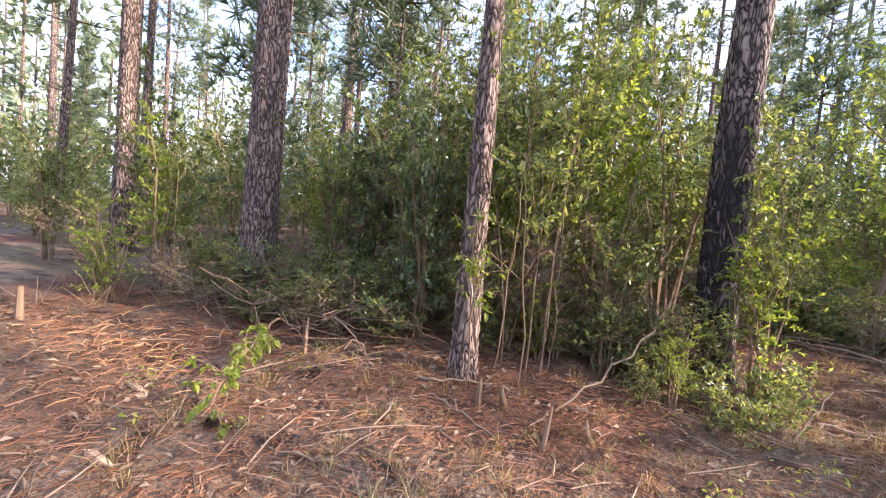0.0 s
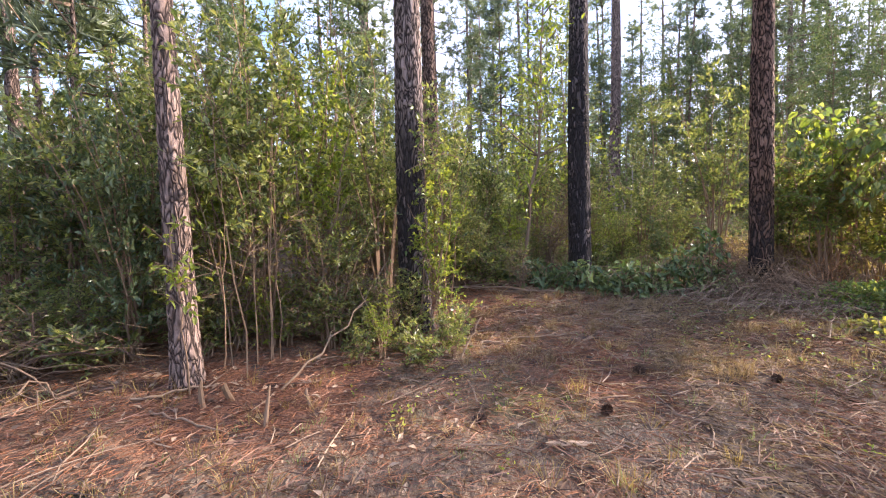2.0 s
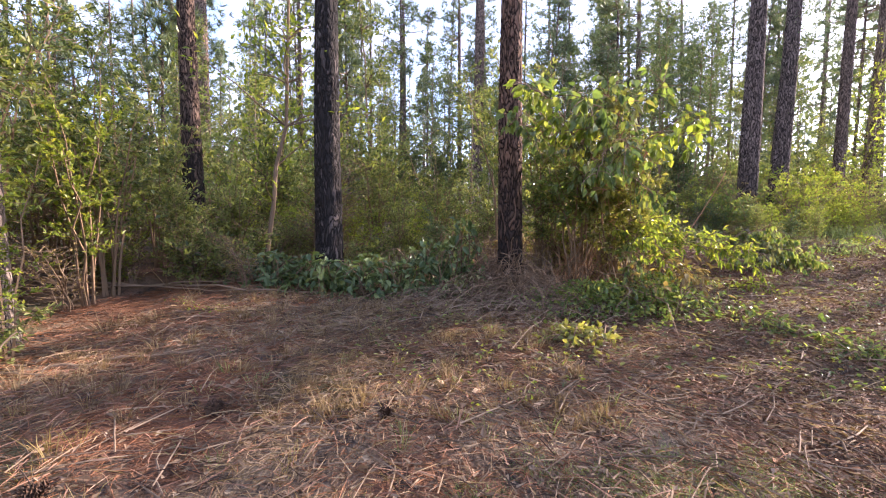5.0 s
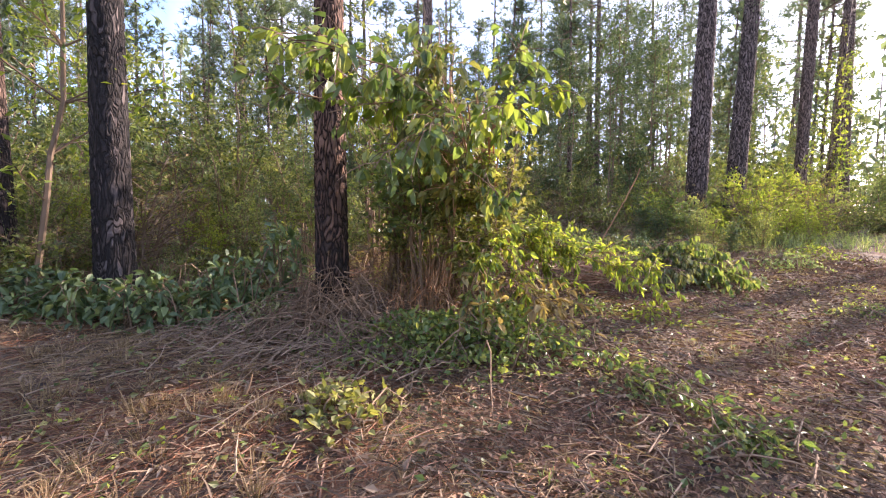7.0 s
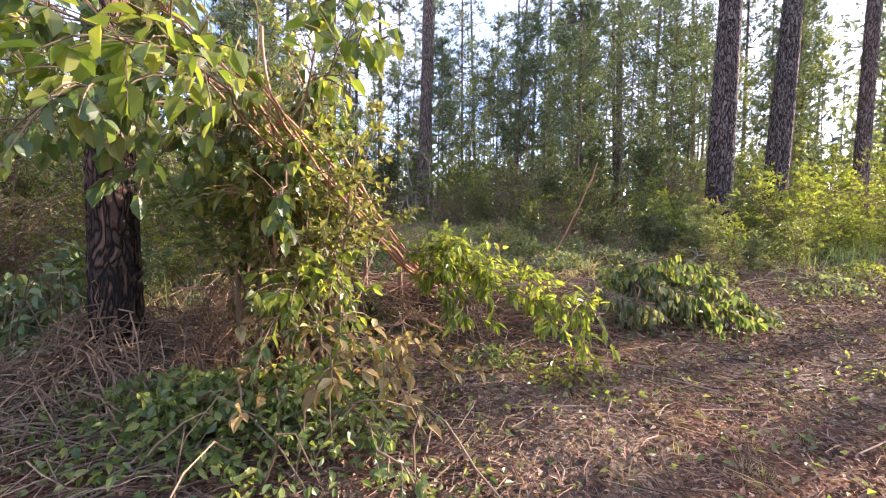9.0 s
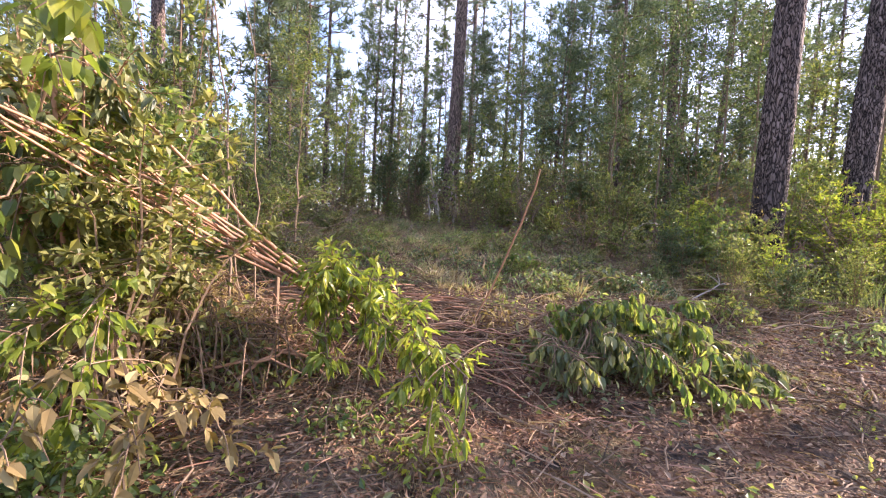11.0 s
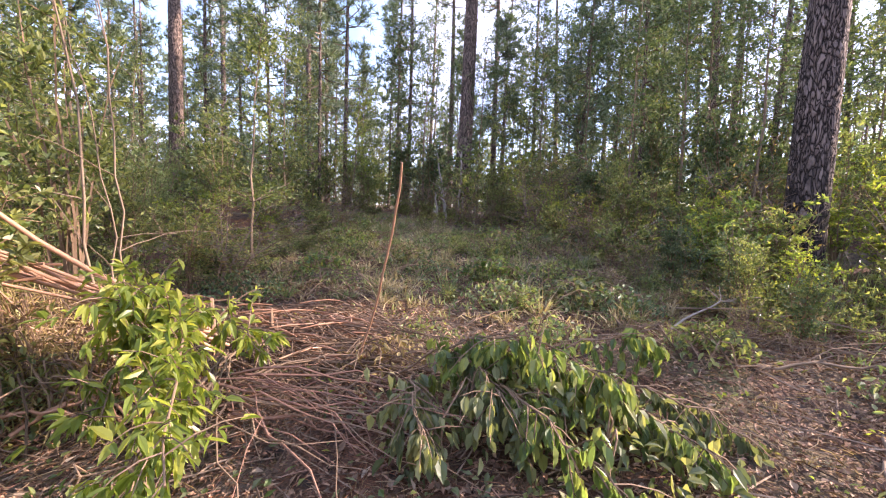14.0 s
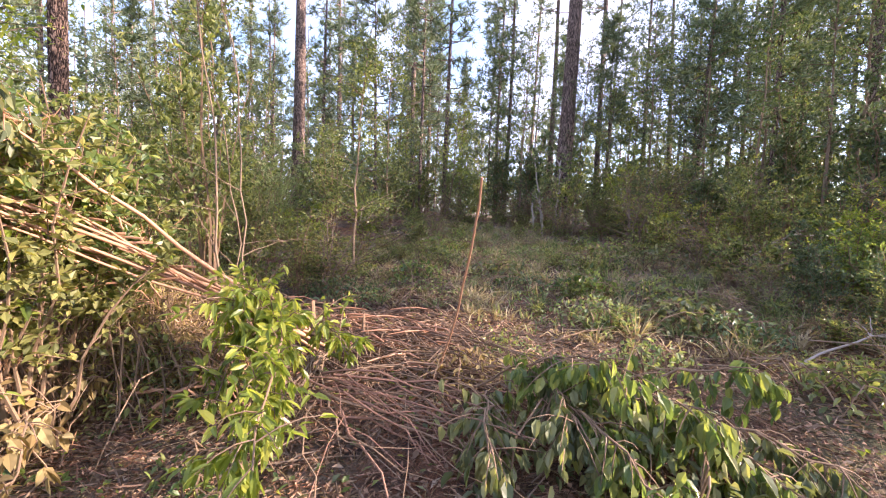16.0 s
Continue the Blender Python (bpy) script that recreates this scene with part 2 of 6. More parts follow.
# ---- mesh tools ----
class Soup:
    """Gathers vertices and faces of many pieces for one mesh."""

    def __init__(self):
        self.v, self.tri, self.quad, self.count = [], [], [], 0

    def add(self, v, f):
        v, f = np.asarray(v, float).reshape(-1, 3), np.asarray(f, int)
        (self.tri if f.shape[1] == 3 else self.quad).append(f + self.count)
        self.v.append(v)
        self.count += len(v)

    def mesh(self, name, mat, smooth=False):
        me = bpy.data.meshes.new(name)
        v = np.concatenate(self.v)
        t = np.concatenate(self.tri) if self.tri else np.zeros((0, 3), int)
        q = np.concatenate(self.quad) if self.quad else np.zeros((0, 4), int)
        me.vertices.add(len(v))
        me.vertices.foreach_set("co", v.astype(np.float32).ravel())
        me.loops.add(t.size + q.size)
        me.loops.foreach_set("vertex_index", np.concatenate([t.ravel(), q.ravel()]).astype(np.int32))
        me.polygons.add(len(t) + len(q))
        starts = np.concatenate([np.arange(len(t)) * 3, t.size + np.arange(len(q)) * 4])
        me.polygons.foreach_set("loop_start", starts.astype(np.int32))
        me.polygons.foreach_set("use_smooth", np.full(len(starts), smooth))
        me.update(calc_edges=True)
        me.validate()
        me.materials.append(mat)
        return me


def part(name, soup, mat, parent=None, label="", smooth=False, kind=""):
    ob = new(name, soup.mesh(name, mat, smooth))
    ob.parent = parent
    return tagged(ob, label, kind=kind)


def unit(v):
    v = np.asarray(v, float)
    return v / np.maximum(np.linalg.norm(v, axis=-1, keepdims=True), 1e-9)


def tube(soup, path, radii, sides=5, cap=True):
    path, radii = np.asarray(path, float), np.broadcast_to(np.asarray(radii, float), (len(path),))
    d = unit(np.gradient(path, axis=0))
    ref = np.array([0.0, 0, 1]) if abs(d[:, 2]).mean() < 0.8 else np.array([1.0, 0, 0])
    u = unit(np.cross(d, ref))
    w = np.cross(d, u)
    k = np.arange(sides) * 2 * math.pi / sides
    ring = path[:, None] + radii[:, None, None] * (np.cos(k)[None, :, None] * u[:, None] + np.sin(k)[None, :, None] * w[:, None])
    i, j = np.meshgrid(np.arange(len(path) - 1), np.arange(sides), indexing="ij")
    a, b = i * sides + j, i * sides + (j + 1) % sides
    v = ring.reshape(-1, 3)
    soup.add(v, np.stack([a, b, b + sides, a + sides], -1).reshape(-1, 4))
    if cap:
        for end, row in ((path[0], 0), (path[-1], len(path) - 1)):
            r = ring[row]
            f = [(0, 1 + n, 1 + (n + 1) % sides) for n in range(sides)]
            soup.add(np.vstack([end, r]), f)


def leaves(soup, p, d, length, width, fold=0.25, droop=0.0):
    """A leaf at each p along d: two halves folded on the midrib; with droop, a longer blade in three bent steps."""
    p, d = np.asarray(p, float), unit(d)
    k = len(p)
    length, width = np.broadcast_to(length, (k,))[:, None], np.broadcast_to(width, (k,))[:, None]
    side = unit(np.cross(d, unit(np.array([0, 0, 1.0]) + rng.normal(0, 0.55, (k, 3)))))
    up = np.cross(side, d)
    if droop <= 0:
        mid = p + d * length * 0.45
        lift = up * width * fold
        v = np.stack([p, mid + side * width * 0.5 + lift, p + d * length, mid - side * width * 0.5 + lift], 1)
        f = np.array([[0, 1, 2], [0, 2, 3]])
        n = 4
    else:
        down = np.array([0, 0, -1.0])
        pts = [p]
        for s in (0.33, 0.7, 1.0):
            pts.append(p + d * length * s + down * length * droop * s * s)
        lift = up * width * fold
        v = np.stack([pts[0],
                      pts[1] + side * width * 0.5 + lift, pts[1], pts[1] - side * width * 0.5 + lift,
                      pts[2] + side * width * 0.38 + lift, pts[2], pts[2] - side * width * 0.38 + lift,
                      pts[3]], 1)
        f = np.array([[0, 1, 2], [0, 2, 3], [1, 4, 5], [1, 5, 2], [2, 5, 6], [2, 6, 3], [4, 7, 5], [5, 7, 6]])
        n = 8
    soup.add(v.reshape(-1, 3), (np.arange(k)[:, None, None] * n + f[None]).reshape(-1, 3))


def blades(soup, p, d, length, width, bend=0.3):
    """Thin bent strips (needles, straw, grass): two steps each."""
    p, d = np.asarray(p, float), unit(d)
    k = len(p)
    length, width = np.broadcast_to(length, (k,))[:, None], np.broadcast_to(width, (k,))[:, None]
    side = unit(np.cross(d, unit(rng.normal(0, 1, (k, 3)))))
    mid = p + d * length * 0.5
    tip = p + d * length + (rng.normal(0, 1, (k, 3)) * 0.5 + np.array([0, 0, -1.0])) * length * bend * 0.5
    v = np.stack([p + side * width * 0.5, p - side * width * 0.5, mid + side * width * 0.4, mid - side * width * 0.4, tip], 1)
    f = np.array([[0, 1, 3], [0, 3, 2], [2, 3, 4]])
    soup.add(v.reshape(-1, 3), (np.arange(k)[:, None, None] * 5 + f[None]).reshape(-1, 3))


def needles(soup, p, d, count, length, width, spread=0.9):
    """Tufts: at each p a brush of thin triangles about d."""
    p, d = np.repeat(np.asarray(p, float), count, 0), np.repeat(unit(d), count, 0)
    k = len(p)
    d = unit(d + rng.normal(0, spread, (k, 3)))
    side = unit(np.cross(d, rng.normal(0, 1, (k, 3)))) * width * 0.5
    v = np.stack([p + side, p - side, p + d * length * rng.uniform(0.7, 1.1, (k, 1))], 1)
    soup.add(v.reshape(-1, 3), np.arange(k * 3).reshape(-1, 3))


def curve(a, b, bow=(0, 0, 0), steps=8, jitter=0.0):
    t = np.linspace(0, 1, steps)[:, None]
    path = np.asarray(a, float) * (1 - t) + np.asarray(b, float) * t + np.asarray(bow, float) * (4 * t * (1 - t))
    if jitter:
        path[1:-1] += rng.normal(0, jitter, (steps - 2, 3))
    return path


def thing(name, label, category, x=0, y=0, z=0, group="", kind=""):
    ob = new(name)
    ob.empty_display_size = 0.2
    ob.location = (x, y, z)
    return tagged(ob, label, category, group, kind)


# ---- the lie of the land ----
def soft(v, k):
    return np.logaddexp(0, np.asarray(v, float) / k) * k


def land(x, y):
    """Height of the ground, shaped to fit the camera's view: a slope that rises away from the track, level behind it
    and beyond 18 m.
    """
    ahead = 18 - soft(18 - (0.3 + soft(np.asarray(y, float) - 0.3, 0.6)), 1.5)
    left = 9 - soft(9 - soft(-2.2 - np.asarray(x, float), 0.5), 1.0)
    return 0.115 * ahead + 0.07 * left - 0.02


def rough(x, y):
    return 0.018 * np.sin(2.1 * x + 1.3 * np.sin(1.7 * y)) + 0.014 * np.sin(3.7 * y + 2.0 * np.sin(2.3 * x)) + 0.01 * np.sin(7.1 * x + 5.3 * y)


def floor_at(x, y):
    return land(x, y) + rough(np.asarray(x, float), np.asarray(y, float))


def inside(x, y, poly):
    x, y = np.asarray(x, float), np.asarray(y, float)
    hit = np.zeros(x.shape, bool)
    for (x0, y0), (x1, y1) in zip(poly, poly[1:] + poly[:1]):
        if y0 == y1:
            continue
        cross = (y0 > y) != (y1 > y)
        hit ^= cross & (x < (x1 - x0) * (y - y0) / (y1 - y0) + x0)
    return hit


# the open track and the side trail, as seen from above
OPEN = [(-14, -7), (-9.6, -1.2), (-8.0, 0.0), (-7.0, 1.0), (-5.9, 1.75), (-4.9, 2.2), (-3.9, 2.55), (-3.5, 3.8), (-2.9, 5.0),
        (-2.6, 6.3), (-0.9, 6.5), (0.2, 6.1), (1.2, 6.6), (0.5, 7.6), (-0.5, 9.0), (-1.3, 11.0), (-1.6, 13.6), (-3.2, 16.0), (-2.2, 18.6),
        (-0.4, 18.0), (0.6, 16.0), (2.4, 14.6), (4.4, 14.0), (5.6, 12.6), (6.5, 10.6), (7.8, 10.2), (9.2, 10.6), (11.5, 11.6), (16.0, 13.0),
        (22, 14), (22, 6), (14, 1), (8, -5), (0, -8)]

xs = np.concatenate([-9.5 - np.geomspace(600, 0.2, 34), np.arange(-9.5, 13, 0.11), 13 + np.geomspace(0.2, 600, 34)])
ys = np.concatenate([-4 - np.geomspace(600, 0.2, 34), np.arange(-4, 19, 0.11), 19 + np.geomspace(0.2, 600, 34)])
gx, gy = np.meshgrid(xs, ys, indexing="ij")
gz = floor_at(gx, gy) + 0.02 * rng.normal(0, 0.3, gx.shape)
sheet = Soup()
i, j = np.meshgrid(np.arange(len(xs) - 1), np.arange(len(ys) - 1), indexing="ij")
c = i * len(ys) + j
sheet.add(np.stack([gx, gy, gz], -1), np.stack([c, c + len(ys), c + len(ys) + 1, c + 1], -1).reshape(-1, 4))
tagged(part("ground", sheet, M_GROUND, smooth=True), "brown forest floor of fallen pine needles and bare earth", "ground", kind="structure")


# ---- pines ----
def plates(u, v, cell_u, cell_v):
    """Distance to the furrow between jittered bark plates (0 in the furrow, about 1 on a plate)."""
    cu, cv = np.floor(u / cell_u), np.floor(v / cell_v)
    best, second = np.full(u.shape, 9.0), np.full(u.shape, 9.0)
    for du in (-1, 0, 1):
        for dv in (-1, 0, 1):
            a, b = cu + du, cv + dv
            h1 = np.modf(np.abs(np.sin(a * 127.1 + b * 311.7) * 43758.5))[0]
            h2 = np.modf(np.abs(np.sin(a * 269.5 + b * 183.3) * 43758.5))[0]
            dist = np.hypot(u / cell_u - a - 0.15 - 0.7 * h1, v / cell_v - b - 0.15 - 0.7 * h2)
            second = np.minimum(second, np.maximum(best, dist))
            best = np.minimum(best, dist)
    return np.clip((second - best) * 2.4, 0, 1)


def pine_trunk(radius, height, sides, fine_to, step, lean=(0, 0), depth=0.024):
    z = np.concatenate([np.arange(-0.25, fine_to, step), np.linspace(fine_to, height, 14)])
    k = np.arange(sides) * 2 * math.pi / sides
    zz, kk = np.meshgrid(z, k, indexing="ij")
    taper = radius * (1 - 0.72 * np.clip(zz, 0, None) / height) * (1 + 0.38 * np.exp(-np.clip(zz + 0.1, 0, None) / 0.22))
    bark = plates(kk * radius + 0.25 * 0.05 * np.sin(9 * zz), zz, 2 * math.pi * radius / max(6, round(2 * math.pi * radius / 0.062)), 0.12)
    r = taper + depth * (bark ** 0.6 - 0.7) * (0.6 + 0.4 * np.sin(3 * kk + zz * 2)) + 0.006 * np.sin(2 * kk + zz)
    bend = 0.03 * np.sin(zz * 0.45 + radius * 20)
    v = np.stack([np.cos(kk) * r + lean[0] * zz + bend, np.sin(kk) * r + lean[1] * zz, zz], -1)
    s = Soup()
    i, j = np.meshgrid(np.arange(len(z) - 1), np.arange(sides), indexing="ij")
    s.add(v, np.stack([i * sides + j, i * sides + (j + 1) % sides, (i + 1) * sides + (j + 1) % sides, (i + 1) * sides + j], -1).reshape(-1, 4))
    return s


def pine_crown(height, start, boughs, tufts, reach, radius, lean=(0, 0), brush=15, long=0.24, thick=0.014):
    """Boughs as tubes, and needle brushes along their outer half."""
    wood, green = Soup(), Soup()
    for _ in range(boughs):
        f = rng.uniform(0, 1)
        z = start + (height - start) * f
        a = rng.uniform(0, 2 * math.pi)
        out = reach * (1.05 - 0.8 * f) * rng.uniform(0.6, 1.1)
        base = np.array([lean[0] * z, lean[1] * z, z])
        tip = base + np.array([math.cos(a) * out, math.sin(a) * out, out * rng.uniform(-0.05, 0.5)])
        path = curve(base, tip, (0, 0, -0.12 * out), 4, 0.03)
        tube(wood, path, np.linspace(0.022 + 0.10 * radius, 0.006, 4), 3, False)
        t = rng.uniform(0.35, 1.0, tufts)[:, None]
        p = base * (1 - t) + tip * t + rng.normal(0, 0.13 + 0.05 * out, (tufts, 3))
        needles(green, p, np.tile(tip - base, (tufts, 1)) / max(out, 0.1) + np.array([0, 0, 0.4]), brush, long, thick, 0.8)
    t = np.linspace(0.8, 1.0, 8)[:, None]
    p = np.array([lean[0], lean[1], 1]) * height * t
    needles(green, p, np.tile([0, 0, 1.0], (8, 1)), brush * 2, long * 1.2, thick, 0.8)
    return wood, green


def dead_stubs(wood, count, low, high, radius, out=0.7):
    for _ in range(count):
        z, a = rng.uniform(low, high), rng.uniform(0, 2 * math.pi)
        l = rng.uniform(0.3, 1.0) * out
        d = np.array([math.cos(a), math.sin(a), rng.uniform(-0.1, 0.45)])
        tube(wood, curve(np.array([0, 0, z]) + d * radius * 0.6, np.array([0, 0, z]) + d * (radius + l), (0, 0, -0.04), 4, 0.02), np.linspace(0.014, 0.004, 4), 3, False)


def near_pine(x, y, radius, height, mat, label, lean=(0, 0), fine=4.6, seed=0):
    ob = thing("pine_tree", label, "tree", x, y, float(land(x, y)), "mature pines")
    part("trunk", pine_trunk(radius, height, 56, fine, 0.032, lean), mat, ob, smooth=True)
    wood, green = pine_crown(height, height * 0.62, 26, 7, 2.6, radius, lean)
    part("branchwork", wood, M_TWIG, ob, kind="stuff")
    part("crown", green, M_NEEDLE, ob, kind="stuff")
    return ob


near_pine(-8.63, 1.11, 0.225, 19, M_BARK, "stout pine with deeply furrowed red-brown bark at the thicket's edge")
near_pine(-5.61, 1.48, 0.108, 11, M_BARK, "slender young pine with flaking pinkish bark at the thicket's edge", (0.0, 0.0), 4.2)
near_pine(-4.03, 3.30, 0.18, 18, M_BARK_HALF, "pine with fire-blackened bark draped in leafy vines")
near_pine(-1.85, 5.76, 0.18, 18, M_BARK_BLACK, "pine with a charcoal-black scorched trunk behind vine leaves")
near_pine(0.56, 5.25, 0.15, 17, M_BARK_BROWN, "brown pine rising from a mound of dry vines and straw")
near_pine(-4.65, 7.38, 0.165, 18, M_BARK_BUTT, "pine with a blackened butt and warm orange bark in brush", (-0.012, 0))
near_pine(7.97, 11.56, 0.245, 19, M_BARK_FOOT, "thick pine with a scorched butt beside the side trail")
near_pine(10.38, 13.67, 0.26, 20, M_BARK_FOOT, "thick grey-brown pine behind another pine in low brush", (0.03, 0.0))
near_pine(1.05, 18.36, 0.265, 19, M_BARK, "tall straight pine with dead snags at its foot", (0.01, 0.0), 6.5)
near_pine(-9.57, 16.4, 0.27, 20, M_BARK, "tall pine with pale pinkish bark in the back of the thicket", (0, 0), 6.5)
near_pine(-12.3, 0.5, 0.17, 18, M_BARK, "grey-brown pine standing in the thicket", (0, 0), 5.5)

# slender planted pines further back: four kinds, copied about
kinds = []
for height, radius, start, boughs, reach in ((15, 0.10, 4.5, 42, 1.5), (18, 0.14, 7.0, 40, 1.9), (12, 0.07, 2.2, 46, 1.3), (20, 0.18, 10, 36, 2.3), (8.5, 0.05, 1.0, 46, 1.2)):
    ob = thing("pine_tree", "slender plantation pine with a bare grey trunk and thin green crown", "tree", 0, 0, 0, "plantation pines")
    part("trunk", pine_trunk(radius, height, 12, 6.0, 0.5, depth=0.004), M_BARK, ob, smooth=True)
    wood, green = pine_crown(height, start, boughs, 7, reach, radius, brush=13, long=0.36, thick=0.040)
    dead_stubs(wood, 16, min(2.5, start * 0.5), start, radius, 0.9)
    part("branchwork", wood, M_TWIG, ob, kind="stuff")
    part("crown", green, M_NEEDLE, ob, kind="stuff")
    kinds.append(ob)

place_rng = np.random.default_rng(21)
taken = [(-8.6, 1.1), (-5.6, 1.5), (-4, 3.3), (-1.85, 5.8), (0.6, 5.2), (-4.6, 7.4), (8, 11.6), (10.4, 13.7), (1, 18.4), (-9.6, 16.4), (-12.3, 0.5)]


def free(x, y, gap):
    return all(math.hypot(x - a, y - b) > gap for a, b in taken)


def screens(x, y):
    """True on the camera's late sight line to the pale pine, kept clear of young growth to fit its view."""
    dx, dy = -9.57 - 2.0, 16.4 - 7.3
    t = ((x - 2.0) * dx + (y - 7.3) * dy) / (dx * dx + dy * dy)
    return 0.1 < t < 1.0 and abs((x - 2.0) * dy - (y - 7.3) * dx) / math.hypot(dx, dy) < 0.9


# trunks clear of the brush, and pines at the trail's far end and sides placed to fill sky gaps in the camera's view
fixed = [(12.8, 14.2, 3, 0), (14.6, 15.1, 1, 0), (17.2, 17.2, 3, 0), (8.5, 19.5, 1, 0), (11.3, 28.5, 3, 0), (11.9, 25.5, 1, 0), (6.4, 16.5, 2, 0), (-7.4, 21.5, 1, 0),
         (-4.8, 18.6, 2, 0), (-13.2, 5.6, 1, 0), (-16.5, 0.2, 0, 0), (-12.5, 8.0, 2, 0), (-7.9, 11.5, 4, 0), (-10.5, 4.6, 4, 0), (-9.0, 3.6, 4, 0), (-3.6, 14.6, 4, 0), (-11.5, 2.4, 4, 0), (4.6, 20.5, 2, 0), (8.9, 21.0, 0, 0), (-11.6, 19.5, 0, 0), (-2.6, 22.0, 0, 0),
         (-4.6, 25.0, 0, 0), (-1.4, 26.2, 2, 0), (0.6, 25.0, 1, 0), (2.2, 27.0, 0, 0), (-6.4, 27.6, 2, 0), (-3.0, 29.0, 3, 0), (-0.2, 30.0, 0, 0), (4.2, 28.4, 2, 0), (6.0, 26.4, 0, 0), (3.0, 31.5, 1, 0), (7.6, 29.8, 2, 0),
         (9.6, 27.2, 0, 0), (11.0, 31.0, 2, 0), (13.4, 26.8, 2, 0), (14.8, 29.4, 0, 0), (16.4, 25.2, 0, 0), (-8.6, 24.6, 0, 0), (-10.4, 28.0, 2, 0), (5.0, 24.4, 4, 0), (12.4, 22.4, 4, 0), (15.4, 21.6, 2, 0), (1.4, 23.4, 4, 0),
         (-14.0, 14.0, 0, 0), (-16.0, 10.0, 2, 0), (-18.0, 15.0, 0, 0), (-20.0, 11.0, 1, 0), (-22.0, 18.0, 0, 0), (-15.0, 19.0, 2, 0), (-19.0, 22.0, 0, 0), (-24.0, 13.0, 0, 0), (-13.0, 11.6, 4, 0), (-14.0, 24.0, 0, 0), (-17.0, 27.0, 2, 0), (-12.0, 27.0, 0, 0), (-21.0, 8.4, 2, 0),
         (18.0, 24.0, 0, 0), (20.0, 27.0, 2, 0), (22.0, 24.2, 0, 0), (17.0, 28.4, 0, 0), (24.0, 28.0, 1, 0), (19.0, 31.0, 0, 0), (25.0, 25.0, 2, 0), (21.4, 31.0, 0, 0)]
used = set()


def stand(kind, x, y, scale):
    z = float(land(x, y)) - 0.05
    m = pose(x, y, z, place_rng.normal(0, 1.2), place_rng.normal(0, 1.2), place_rng.uniform(0, 360))
    ob = kinds[kind]
    if kind in used:
        ob = copy_thing(ob, m)
    ob.matrix_basis = m
    ob.scale = (scale, scale, scale)
    used.add(kind)
    taken.append((x, y))


for x, y, k, _ in fixed:
    stand(k, x, y, 1.0)
tries = 0
while len(taken) < 164 and tries < 6000:
    tries += 1
    r, a = place_rng.uniform(15, 46), place_rng.uniform(-1.75, 2.3)
    x, y = 1.5 - r * math.sin(a), 3 + r * math.cos(a)
    # pines are left out of one lane towards the low sun, and thinned in the next, to let its light in
    lane = 0.9 * y - 0.44 * x
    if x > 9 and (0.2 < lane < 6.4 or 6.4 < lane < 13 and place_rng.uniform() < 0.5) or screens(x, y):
        continue
    if inside(x, y, OPEN) or not free(x, y, 1.5) or (y > 6 and abs(x - 1 + (y - 8) * 0.15) < 1.6 and y < 24):
        continue
    stand(int(place_rng.choice([0, 1, 2, 2, 3, 4, 4])), x, y, float(place_rng.uniform(0.85, 1.15)))
# three pines added beside the track, out of view, to shade the ground at its start
for x, y, turn in ((15.6, 10.2, 20), (18.4, 10.8, 140), (17.7, 12.0, 255)):
    copy_thing(kinds[3], pose(x, y, float(land(x, y)) - 0.05, 0.6, -0.8, turn))
    taken.append((x, y))


# ---- thicket ----
def shrub(label, mat, height, spread, stems, twigs, per_twig, leaf, group, name="shrub", narrow=0.45, low=0.1, wood=None, hang=0.0, root_spread=0.12, thick=1.0):
    """Stems that fan out of one root, side twigs along them, and leaves along the twigs."""
    ob = thing(name, label, "shrub", 0, 0, 0, group)
    g, sticks = Soup(), Soup()
    lp, ld = [], []
    for _ in range(stems):
        a, top = rng.uniform(0, 2 * math.pi), height * rng.uniform(0.55, 1.05)
        out = spread * rng.uniform(0.1, 1.0)
        tip = np.array([math.cos(a) * out, math.sin(a) * out, top])
        root = np.array([math.cos(a), math.sin(a), 0]) * spread * root_spread * rng.uniform(0, 1) + np.array([0, 0, -0.06])
        path = curve(root, tip, (tip[0] * -0.18, tip[1] * -0.18, 0.05), 7, 0.025)
        w = Soup()
        tube(w, path, np.linspace((0.006 + 0.004 * height) * thick, 0.003, 7), 4, False)
        for _ in range(twigs):
            f = rng.uniform(low, 1.0) ** 0.8
            k = f * 6
            i = min(int(k), 5)
            base = path[i] * (1 - k + i) + path[i + 1] * (k - i)
            b = rng.uniform(0, 2 * math.pi)
            l = spread * rng.uniform(0.25, 0.6) * (1.15 - 0.6 * f)
            d = np.array([math.cos(b), math.sin(b), rng.uniform(-0.1, 0.8) - hang])
            end = base + d * l
            tw = curve(base, end, (0, 0, 0.05 * l), 3)
            tube(sticks, tw[::2], (0.0035, 0.0015), 3, False)
            t = rng.uniform(0.15, 1.05, per_twig)[:, None]
            lp.append(base * (1 - t) + end * t)
            ld.append(d[None] * 0.6 + rng.normal(0, 0.6, (per_twig, 3)) + np.array([0, 0, 0.15 - hang]))
        part("stem", w, wood or M_STEM, ob)
    if per_twig:
        lp, ld = np.concatenate(lp), np.concatenate(ld)
        size = leaf * rng.uniform(0.6, 1.25, len(lp))
        leaves(g, lp, ld, size, size * narrow)
        part("foliage", g, mat, ob, kind="stuff")
    part("twig_mass", sticks, wood or M_STEM, ob, kind="stuff")
    return ob


